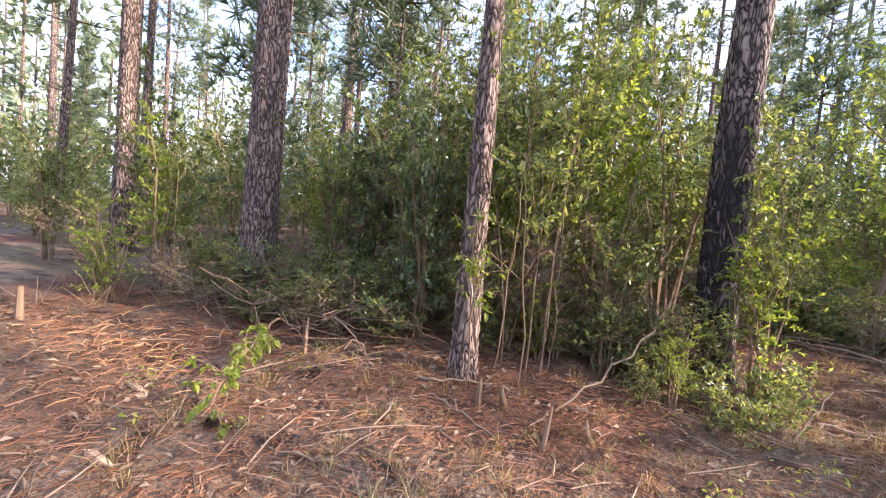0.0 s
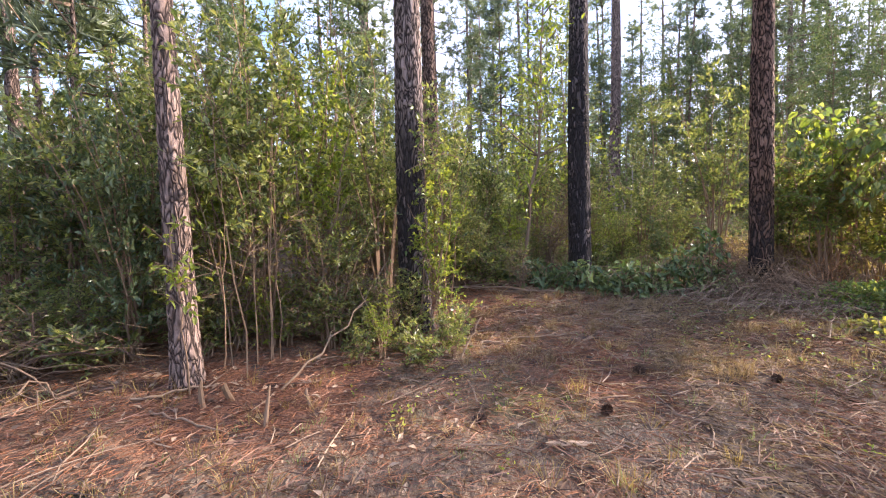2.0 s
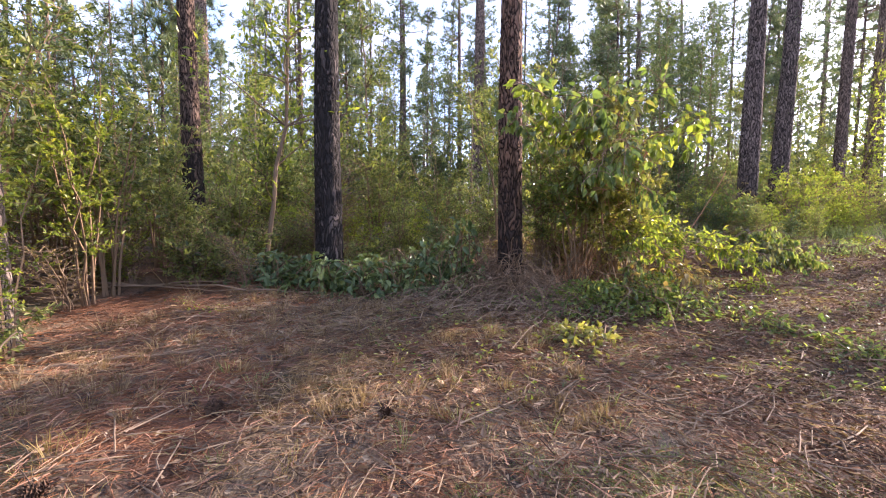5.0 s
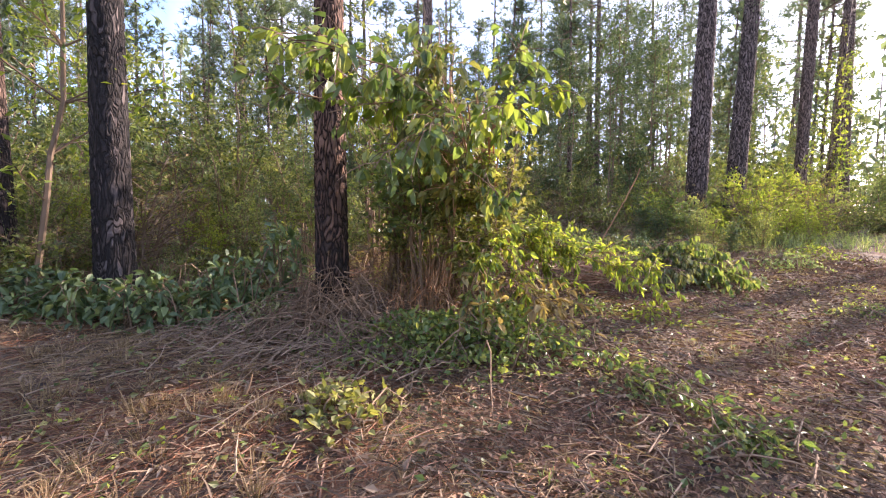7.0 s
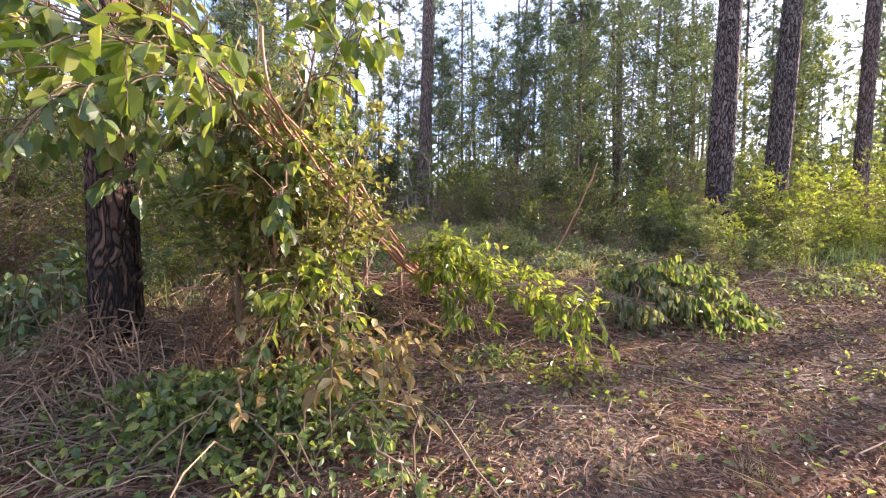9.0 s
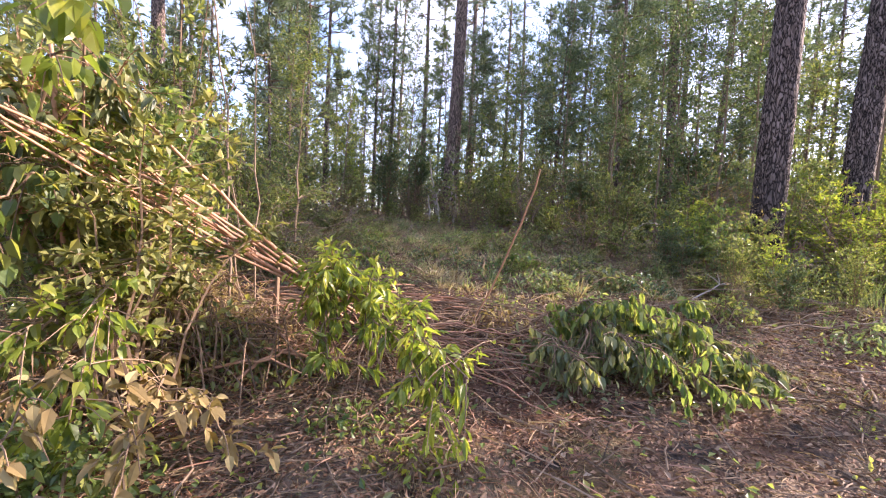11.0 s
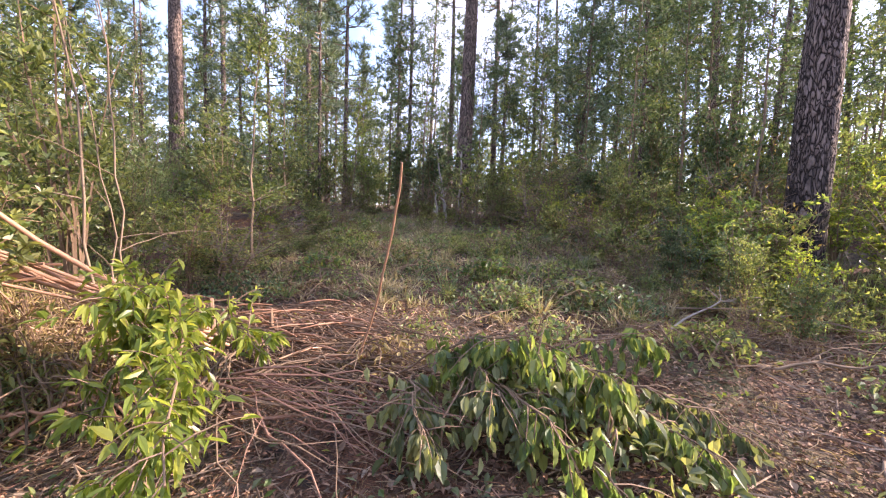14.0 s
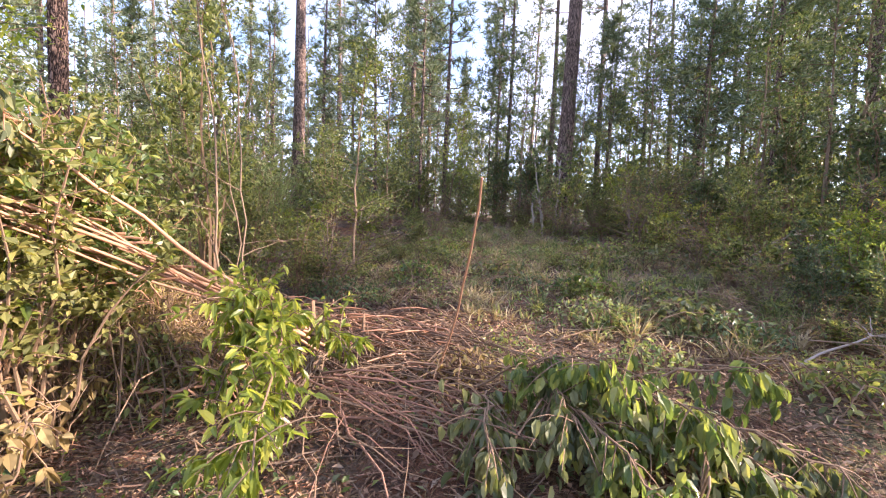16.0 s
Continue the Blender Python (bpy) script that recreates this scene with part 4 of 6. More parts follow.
s = Soup()
x, y = scatter(200000, (-9.5, 9, -1.5, 10), near_track)
needle_zone = np.sin(x * 0.9 + 1.2 * np.sin(y * 0.7)) + 0.5 * rng.normal(0, 1, len(x)) + np.where(x < -1.5, 1.7, -0.1)
keep = (needle_zone > 0.0) & ((x < 2.6) | (rng.uniform(0, 1, len(x)) < 0.5))
blades(s, on_floor(x[keep], y[keep], 0.012 + 0.02 * rng.uniform(0, 1, keep.sum())), flat_dirs(keep.sum(), 0.12), rng.uniform(0.09, 0.21, keep.sum()), 0.0042, 0.3)
tagged(part("fallen_needles", s, M_STRAW), "rust-coloured fallen pine needles carpeting the floor", "pine needles", kind="stuff")

s = Soup()
keep = ~keep & ((x < 2.6) | (rng.uniform(0, 1, len(x)) < 0.35))
blades(s, on_floor(x[keep], y[keep], 0.012 + 0.03 * rng.uniform(0, 1, keep.sum())), flat_dirs(keep.sum(), 0.18), rng.uniform(0.05, 0.2, keep.sum()), 0.005, 0.4)
tagged(part("dry_straw", s, M_DRY), "flattened grey-tan dry grass and straw litter", "straw", kind="stuff")

s = Soup()
x, y = scatter(34000, (-9.5, 10, -2, 12))
leaves(s, on_floor(x, y, 0.02), flat_dirs(len(x), 0.3), rng.uniform(0.03, 0.095, len(x)), rng.uniform(0.015, 0.042, len(x)), 0.35)
tagged(part("dead_leaves", s, M_DEADLEAF), "curled brown dead leaves scattered on the floor", "dead leaves", kind="stuff")

s = Soup()
x, y = scatter(6500, (-9.5, 9, -1.5, 11))
for px, py in zip(x, y):
    if px < -2.5 and rng.uniform() < 0.6:
        continue
    l = rng.uniform(0.08, 0.5) ** 1.3
    a = rng.uniform(0, math.pi)
    d = np.array([math.cos(a), math.sin(a), 0]) * l
    p = np.array([px, py, float(floor_at(px, py)) + 0.02])
    tube(s, curve(p - d, p + d, (rng.normal(0, 0.04), rng.normal(0, 0.04), 0.02), 4), np.array([1, 1, 0.8, 0.5]) * rng.uniform(0.002, 0.006), 4, False)
tagged(part("fallen_twigs", s, M_TWIG), "thin fallen twigs strewn over the floor", "twigs", kind="stuff")


def grass(count, test, low, high, mat, name, label, box=(-9.5, 12, -2, 18), clump=9, width=0.006, lean=0.45):
    s = Soup()
    x, y = scatter(count, box, test)
    x, y = np.repeat(x, clump), np.repeat(y, clump)
    x, y = x + rng.normal(0, 0.035, len(x)), y + rng.normal(0, 0.035, len(y))
    d = np.stack([rng.normal(0, lean, len(x)), rng.normal(0, lean, len(x)), np.ones(len(x))], -1)
    blades(s, on_floor(x, y, -0.01), d, rng.uniform(low, high, len(x)), width, 0.7)
    return tagged(part(name, s, mat), label, "grass", kind="stuff")


def trail(x, y):
    return inside(x, y, OPEN) & (y > 8.6) & (x < 9)


def verge(x, y):
    return ((x > -4.2) & (x < 0.2) & (y > 5.9) & (y < 9.0)) | ((x > 5.8) & (x < 12) & (y > 9.6) & (y < 12.5))


def track_tufts(x, y):
    return inside(x, y, OPEN) & (np.sin(x * 1.3 + 0.8) + np.sin(y * 1.9 + x) > 0.75) & (y < 9)


grass(3600, trail, 0.08, 0.30, M_GRASS, "trail_grass", "tufts of green grass growing along the side trail", width=0.013)
grass(5200, trail, 0.06, 0.32, M_LIGHTSTRAW, "trail_straw", "dry tan grass along the side trail", width=0.014, lean=0.7)
grass(6000, verge, 0.25, 0.75, M_GRASS, "tall_grass", "tall green grass in the gaps of the thicket", width=0.010)
grass(4200, track_tufts, 0.05, 0.15, M_DRY, "short_dry_grass", "short dry grass tufts on the track", clump=9, width=0.004, lean=0.7)
grass(900, track_tufts, 0.06, 0.2, M_WITHER, "yellowed_grass", "yellowed grass tufts on the track", clump=8, width=0.005, lean=0.6)
grass(1300, lambda x, y: (~inside(x, y, OPEN)) & (inside(x + 0.6, y - 0.8, OPEN) | inside(x - 0.5, y - 0.9, OPEN)), 0.2, 0.8, M_DRY, "edge_straw",
      "dry grass and dead stalks at the thicket's edge", lean=0.6)

grass(4200, lambda x, y: ((x - 1.0) / 1.3) ** 2 + ((y - 1.5) / 0.8) ** 2 + 0.5 * np.sin(x * 9) * np.sin(y * 11) < 0.8, 0.03, 0.10, M_GRASS, "short_green_grass",
      "short yellow-green grass at the track's side", box=(-0.6, 2.6, 0.5, 2.6), clump=9, width=0.004, lean=0.8)
s = Soup()
x, y = scatter(1500, (-9, 10, -2, 12), lambda x, y: inside(x, y, OPEN) & (np.sin(x * 1.9 + 2) + np.sin(y * 2.3 + x * 0.7) > 0.5))
x, y = np.repeat(x, 9), np.repeat(y, 9)
p = on_floor(x + rng.normal(0, 0.06, len(x)), y + rng.normal(0, 0.06, len(x)), 0.03)
p[:, 2] += rng.uniform(0, 0.07, len(x))
leaves(s, p, flat_dirs(len(x), 0.5), rng.uniform(0.02, 0.05, len(x)), rng.uniform(0.012, 0.025, len(x)))
tagged(part("small_weeds", s, M_LIME), "small green weeds sprouting through the litter", "weeds", kind="stuff")


def combed(x, y, stray=0.55):
    """Directions of litter that was raked along slow swirls."""
    a = 1.6 * np.sin(x * 0.8 + 0.6 * y) + 1.3 * np.sin(y * 1.1 - 0.4 * x) + rng.normal(0, stray, len(x))
    return np.stack([np.cos(a), np.sin(a), np.abs(rng.normal(0, 0.13, len(x)))], -1)


for count, mat, name, label, wide, box in ((4200, M_DRY, "flattened_stalks", "tan grass stalks pressed flat over the track", 0.005, (-3.4, 4.5, 0.4, 6.2)),
                                           (9000, M_REDSTEM, "brown_stalks", "reddish-brown weed stalks strewn over the track", 0.006, (-7.5, 5, -1.4, 7.2)),
                                           (5000, M_CONE, "dark_stalks", "dark rotting stalks strewn over the track", 0.007, (-7.5, 8, -1.4, 9))):
    s = Soup()
    x, y = scatter(count, box)
    blades(s, on_floor(x, y, 0.025 + 0.035 * rng.uniform(0, 1, len(x))), combed(x, y, 0.8), rng.uniform(0.08, 0.30, len(x)), wide * rng.uniform(0.6, 1.2, len(x)), 0.15)
    tagged(part(name, s, mat), label, "litter", kind="stuff")


def tussocks(count, box, blade_count, low, high, mat, name, label, width=0.005, lean=0.4):
    """Separate tufts, each a spray of blades out of one crown."""
    s = Soup()
    x, y = scatter(count, box)
    size = np.repeat(rng.uniform(0.5, 1.15, len(x)), blade_count)
    x, y = np.repeat(x, blade_count), np.repeat(y, blade_count)
    d = np.stack([rng.normal(0, lean, len(x)), rng.normal(0, lean, len(x)), np.ones(len(x))], -1)
    blades(s, on_floor(x + 0.06 * d[:, 0], y + 0.06 * d[:, 1], -0.01), d, rng.uniform(low, high, len(x)) * size, width, 0.5)
    tagged(part(name, s, mat), label, "grass", kind="stuff")


tussocks(240, (-3.4, 0.8, 2.4, 5.0), 34, 0.08, 0.26, M_DRY, "dry_tussocks", "tufts of dead tan grass standing before the vines")
# the orange light on these tufts is put into their yellow colour
tussocks(150, (-7.0, -1.0, -0.9, 2.2), 16, 0.08, 0.24, M_WITHER, "yellow_tufts", "small grass tufts coloured yellow for warm light, among rusty needles")
tussocks(110, (-7.0, 3.0, -0.9, 3.4), 14, 0.06, 0.18, M_GRASS, "green_tufts", "small green grass tufts on the track")
tussocks(170, (3.0, 9.0, 2.0, 8.0), 26, 0.05, 0.16, M_LIGHTSTRAW, "bleached_tufts", "short bleached grass tufts on the sunny track")

tussocks(170, (-1.5, 6.4, 8.8, 15), 44, 0.15, 0.42, M_LIGHTSTRAW, "trail_tussocks", "bleached grass tussocks along the side trail", 0.011, 0.6)
tussocks(110, (-1.5, 6.4, 8.6, 15), 40, 0.12, 0.40, M_GRASS, "green_tussocks", "green grass tussocks along the side trail", 0.012, 0.55)

# ---- sticks, stubs, chips and cones ----
s = Soup()
x, y = scatter(60000, (1.5, 9.5, 1.5, 9.5))
leaves(s, on_floor(x, y, 0.02 + 0.02 * rng.uniform(0, 1, len(x))), flat_dirs(len(x), 0.4), rng.uniform(0.02, 0.055, len(x)), rng.uniform(0.010, 0.028, len(x)), 0.3)
tagged(part("leaf_crumbs", s, M_CRUMB), "reddish-brown crumbled leaf litter on the track", "leaf litter", kind="stuff")

# shredded stalks and splinters
s = Soup()
x, y = scatter(24000, (-1.6, 3.2, 0.5, 11))
d = flat_dirs(len(x), 0.2)
blades(s, on_floor(x, y, 0.02 + 0.03 * rng.uniform(0, 1, len(x))), d, rng.uniform(0.04, 0.16, len(x)), rng.uniform(0.004, 0.011, len(x)), 0.2)
tagged(part("shredded_stalks", s, M_SHRED), "grey-brown shredded stalks and splinters on the track", "litter", kind="stuff")


def stick(name, label, a, b, r0, r1, bow=(0, 0, 0), mat=None, forks=0, group="fallen sticks", category="stick", lift=0.02, knots=0.012):
    """A branch lying from a to b (x, y or x, y, z), thinning, with side shoots."""
    ends = [np.array(p if len(p) == 3 else (*p, float(floor_at(*p)) + lift), float) for p in (a, b)]
    ob = thing(name, label, category, *ends[0], group=group)
    s = Soup()
    path = curve(ends[0], ends[1], bow, 12, knots * np.linalg.norm(ends[1] - ends[0]) ** 0.5) - ends[0]
    tube(s, path, np.linspace(r0, r1, 12), 7)
    part("stem", s, mat or M_TWIG, ob, smooth=True)
    for _ in range(forks):
        i = int(rng.integers(3, 11))
        l = np.linalg.norm(path[-1]) * rng.uniform(0.12, 0.3)
        d = unit(path[-1]) + rng.normal(0, 0.5, 3)
        d[2] = abs(d[2]) * 0.5
        s = Soup()
        tube(s, curve(path[i], path[i] + unit(d) * l, (0, 0, 0.02), 5, 0.008), np.linspace(r1 * 1.2, 0.002, 5), 4)
        part("side_shoot", s, mat or M_TWIG, ob)
    return ob


stick("fallen_pole", "long grey fallen pole lying along the thicket's edge", (-5.1, 4.85, 0.80), (-1.83, 5.09, 0.64), 0.016, 0.010, (0, 0, 0.0), M_TWIG, forks=2)
stick("fallen_pole", "thin crooked pole beside a longer one at the thicket's edge", (-4.9, 4.7), (-2.6, 5.05), 0.010, 0.006, (0, -0.1, 0.06), M_TWIG, forks=3)
stick("fallen_stick", "broken grey stick lying on the needle floor", (-5.76, 1.11), (-5.25, 1.52), 0.012, 0.008)
stick("fallen_stick", "thin straight stick lying on the needle floor", (-5.52, 1.04), (-4.78, 0.95), 0.011, 0.007)
stick("fallen_stick", "curved thin stick on rusty needles", (-5.69, -0.19), (-5.0, 0.19), 0.008, 0.005, (0.05, -0.03, 0.02))
stick("fallen_stick", "short weathered stick on dry grass", (-3.25, 3.03), (-2.71, 3.15), 0.018, 0.012)
stick("leaning_branch", "slanting dead branch leaning out of the thicket", (-4.75, 1.55), (-4.25, 3.0, 1.35), 0.011, 0.005, (0.05, 0, -0.05), M_SHRED, forks=4)
stick("fallen_stick", "dead stick leaning at the foot of a shrub", (-3.38, 2.49), (-3.2, 2.75, 0.75), 0.010, 0.005)
stick("fallen_stick", "brown stick lying on the track", (-1.5, 3.0), (-0.8, 2.35), 0.010, 0.008)
stick("fallen_stick", "broken stick end on grey litter", (-3.0, 3.2), (-2.2, 3.35), 0.014, 0.010)
stick("thin_vine", "long thin bare vine trailing across the track", (2.3, 5.45), (3.3, 3.35), 0.007, 0.004, (0.25, 0.1, 0.12), group="vines", category="vine")
stick("thin_vine", "thin bare stem lying across brown litter", (1.55, 4.75), (1.25, 3.1), 0.008, 0.004, (-0.05, 0, 0.05), group="vines", category="vine")
stick("fallen_stick", "dark stick half buried in litter", (6.6, 6.9), (6.9, 7.6), 0.013, 0.008)
stick("bare_branch", "pale bare forked branch lying beside the trail", (6.5, 8.35), (8.1, 8.75, 1.12), 0.013, 0.005, (0, 0, 0.02), M_TWIG, forks=6, group="bare branches")
stick("bare_branch", "pale bare branch arching over dry grass", (6.0, 9.0), (6.9, 9.6, 1.35), 0.012, 0.005, (0, 0, 0.1), M_PALE, forks=4, group="bare branches")
stick("bare_branch", "grey bare branch at the trail's edge", (5.6, 12.4), (6.6, 12.9, 2.1), 0.016, 0.006, (0, 0, 0.2), M_PALE, forks=5, group="bare branches")
stick("upright_stick", "thin bare sapling stick standing up out of a brush pile", (3.62, 7.30, 0.85), (4.23, 6.78, 2.36), 0.009, 0.007, (0.05, 0, 0), M_POLE, 0, group="standing sticks", knots=0.004)
for x, y, h in ((1.35, 16.8, 2.1), (0.95, 17.0, 2.1), (1.6, 16.6, 1.2), (1.15, 16.5, 1.0), (0.75, 16.7, 0.9), (1.9, 16.9, 1.1)):
    z = float(land(x, y))
    stick("dead_snag", "pale dead snag standing at the foot of a pine", (x, y, z - 0.1), (x + rng.normal(0, 0.15), y, z + h), 0.038, 0.018, (0.03, 0, 0), M_PALE, 3, "dead snags", "snag")


# deadfall at the foot of the stout pine, and bare stems beside the young one
ob = thing("deadfall", "tangle of grey-brown dead branches at a stout pine's foot", "brush", -7.6, 1.0, float(land(-7.6, 1.0)), group="deadfall")
for _ in range(150):
    p = np.array([rng.normal(-0.2, 1.0), rng.normal(0, 0.28)])
    a = rng.normal(0.45, 0.55)
    d = np.array([math.cos(a), math.sin(a)]) * rng.uniform(0.15, 0.7)
    z = [float(floor_at(-7.6 + q[0], 1.0 + q[1]) - land(-7.6, 1.0)) + rng.uniform(0.02, 0.55) for q in (p - d, p + d)]
    w = Soup()
    tube(w, curve((*(p - d), z[0]), (*(p + d), z[1]), (rng.normal(0, 0.08), rng.normal(0, 0.08), 0.05), 7, 0.04), np.linspace(rng.uniform(0.003, 0.009), 0.002, 7), 5, False)
    part("branch", w, (M_SHRED, M_STEM, M_CONE)[int(rng.integers(0, 3))], ob)
for x, y, h in ((-5.45, 1.75, 1.9), (-5.1, 2.1, 2.1), (-8.75, 0.2, 1.5)):
    z = float(floor_at(x, y))
    stick("bare_sapling", "thin bare reddish sapling standing in the thicket's edge", (x, y, z - 0.03), (x + rng.normal(0, 0.15), y + rng.normal(0, 0.1), z + h), 0.006, 0.003, (0.03, 0, 0), M_STEM, 2, "bare saplings", "sapling", knots=0.006)


def stub(x, y, h, r, lean=(0, 0)):
    """A slashed-off stem with a splintered, slanting top."""
    z = float(floor_at(x, y))
    ob = thing("cut_stub", "slashed sapling stub with a splintered pale top", "stub", x, y, z, "cut stubs")
    s = Soup()
    n = 8
    k = np.arange(n) * 2 * math.pi / n
    rows = []
    for f in (-0.1, 0.3, 0.7, 1.0):
        slant = np.where(f == 1.0, 0.25 * h * np.cos(k) + rng.normal(0, 0.03, n) * h, 0)
        rows.append(np.stack([np.cos(k) * r * (1.15 - 0.3 * f) + lean[0] * f, np.sin(k) * r * (1.15 - 0.3 * f) + lean[1] * f, h * f + slant], -1))
    v = np.concatenate(rows + [rows[-1].mean(0)[None]])
    i, j = np.meshgrid(np.arange(3), np.arange(n), indexing="ij")
    s.add(v, np.stack([i * n + j, i * n + (j + 1) % n, (i + 1) * n + (j + 1) % n, (i + 1) * n + j], -1).reshape(-1, 4))
    t = Soup()
    t.add(v[3 * n:], [(j, (j + 1) % n, n) for j in range(n)])
    body = part("stem", s, M_STEM, ob)
    part("cut_face", t, M_WOOD, body, "pale splintered cut face")


for x, y, h, r in ((-6.75, 0.67, 0.27, 0.018), (-4.62, 1.13, 0.24, 0.016), (-5.06, 1.34, 0.14, 0.025), (-5.2, 1.2, 0.18, 0.02), (1.9, 6.9, 0.55, 0.028), (2.2, 7.35, 0.4, 0.03),
                   (-4.43, 1.44, 0.1, 0.015), (0.3, 3.9, 0.14, 0.012), (2.6, 7.6, 0.25, 0.02), (1.45, 6.35, 0.5, 0.03), (-8.7, -1.0, 0.25, 0.03)):
    stub(x, y, h, r, (rng.normal(0, 0.03), rng.normal(0, 0.03)))


def chip(x, y, l, w, turn, label="pale split wood chip on the litter"):
    ob = thing("wood_chip", label, "wood chip", x, y, float(floor_at(x, y)), "wood chips")
    s = Soup()
    t = np.linspace(0, 1, 7)
    wid = w * np.array([0.2, 0.8, 1, 0.9, 1, 0.7, 0.1]) * 0.5
    c, d = math.cos(turn), math.sin(turn)
    top = 0.024 + 0.008 * np.sin(t * 5)
    rows = []
    for side, up in ((-1, 0.0), (-0.6, 1), (0.7, 1), (1, 0.0)):
        u, v = (t - 0.5) * l, side * wid
        rows.append(np.stack([u * c - v * d, u * d + v * c, top * (0.35 + 0.65 * up)], -1))
    v = np.stack(rows, 1).reshape(-1, 3)
    i, j = np.meshgrid(np.arange(6), np.arange(4), indexing="ij")
    s.add(v, np.stack([i * 4 + j, i * 4 + (j + 1) % 4, (i + 1) * 4 + (j + 1) % 4, (i + 1) * 4 + j], -1).reshape(-1, 4))
    part("splinter", s, M_WOOD, ob)


for x, y, l, w, t in ((-2.45, 1.33, 0.34, 0.05, 0.2), (0.0, 2.92, 0.24, 0.05, 0.9), (0.42, 2.75, 0.26, 0.05, 0.8), (0.62, 4.24, 0.3, 0.06, 0.1), (-6.9, -0.55, 0.3, 0.05, 0.2),
                      (-7.6, -0.35, 0.25, 0.05, -0.6), (-6.1, -0.9, 0.25, 0.05, 0.3), (2.9, 8.3, 0.4, 0.07, 0.1), (2.4, 8.1, 0.35, 0.06, -0.2), (2.6, 7.9, 0.3, 0.06, 0.3), (-0.3, 3.0, 0.16, 0.05, 2.0)):
    chip(x, y, l, w, t)


ob = thing("bark_debris", "heap of orange-brown shredded bark on the needle floor", "bark", -7.6, -0.55, float(land(-7.6, -0.55)), group="bark debris")
w = Soup()
for _ in range(170):
    p = rng.normal(0, 1, 2) * (0.55, 0.3)
    a = rng.uniform(0, math.pi)
    d = np.array([math.cos(a), math.sin(a)]) * rng.uniform(0.03, 0.10)
    z = float(floor_at(-7.6 + p[0], -0.55 + p[1]) - land(-7.6, -0.55)) + rng.uniform(0.01, 0.07)
    tube(w, curve((*(p - d), z), (*(p + d), z + rng.normal(0, 0.02)), (0, 0, 0.02), 4, 0.006), (0.002, 0.005, 0.004, 0.002), 4)
part("bark_litter", w, M_RUST, ob, kind="stuff")


def cone(x, y, tilt):
    ob = thing("pine_cone", "open dark brown pine cone on the needle floor", "pine cone", x, y, float(floor_at(x, y)) + 0.035, "pine cones")
    ob.rotation_euler = (radians(tilt), 0, rng.uniform(0, 6))
    core, scales = Soup(), Soup()
    tube(core, [(0, 0, -0.05), (0, 0, 0), (0, 0, 0.055)], (0.012, 0.018, 0.005), 7)
    k = np.arange(70)
    h = k / 70
    a = k * 2.39996
    d = np.stack([np.cos(a), np.sin(a), 0.25 + 0.9 * h], -1)
    p = np.stack([np.cos(a) * 0.01, np.sin(a) * 0.01, -0.048 + 0.1 * h], -1)
    size = 0.036 * np.sin(0.5 + 2.2 * h) + 0.008
    leaves(scales, p, d, size, size * 0.7, 0.3)
    part("core", core, M_CONE, ob)
    part("scale_spiral", scales, M_CONE, ob, kind="stuff")


for x, y, t in ((-2.14, 1.76, 80), (-6.32, 0.5, 70), (-1.74, 2.53, 85), (-0.62, 2.5, 60), (-6.11, -0.35, 85), (-4.6, 0.2, 90), (-1.72, 2.5, 40), (-3.1, 1.5, 80)):
    cone(x, y, t)


# ---- cut and wilting greenery ----
def spray(name, label, a, b, bow, twigs, per_twig, leaf, mat, narrow=0.45, droop=0.35, reach=0.35, radius=0.012, wood=None, group="cut branches", hang=0.6, start=0.2, category="branch"):
    """A leafy bough from a to b: side twigs, and on each a row of leaves that hang or stand."""
    a, b = np.array(a, float), np.array(b, float)
    ob = thing(name, label, category, *a, group=group)
    path = curve(a, b, bow, 10, 0.015) - a
    w, g, sticks = Soup(), Soup(), Soup()
    tube(w, path, np.linspace(radius, 0.004, 10), 6)
    lp, ld = [], []
    along = unit(path[-1])
    for _ in range(twigs):
        f = rng.uniform(start, 1.0) * 9
        i = min(int(f), 8)
        base = path[i] * (1 - f + i) + path[i + 1] * (f - i)
        d = unit(along * 0.8 + rng.normal(0, 0.7, 3) + np.array([0, 0, 0.1 - hang * 0.5]))
        end = base + d * reach * rng.uniform(0.4, 1.1)
        floor = float(floor_at(a[0] + end[0], a[1] + end[1])) - a[2] + 0.03
        end[2] = max(end[2], floor)
        tube(sticks, curve(base, end, (0, 0, 0.03), 4), (0.004, 0.0035, 0.003, 0.0015), 4, False)
        t = rng.uniform(0.1, 1.0, per_twig)[:, None]
        lp.append(base * (1 - t) + end * t)
        ld.append(d[None] * 0.7 + rng.normal(0, 0.55, (per_twig, 3)) + np.array([0, 0, -hang]))
    lp, ld = np.concatenate(lp), np.concatenate(ld)
    size = leaf * rng.uniform(0.65, 1.2, len(lp))
    leaves(g, lp, ld, size, size * narrow, 0.22, droop)
    part("stem", w, wood or M_STEM, ob)
    part("twig_mass", sticks, wood or M_STEM, ob, kind="stuff")
    part("leaf_mass", g, mat, ob, kind="stuff")
    return ob


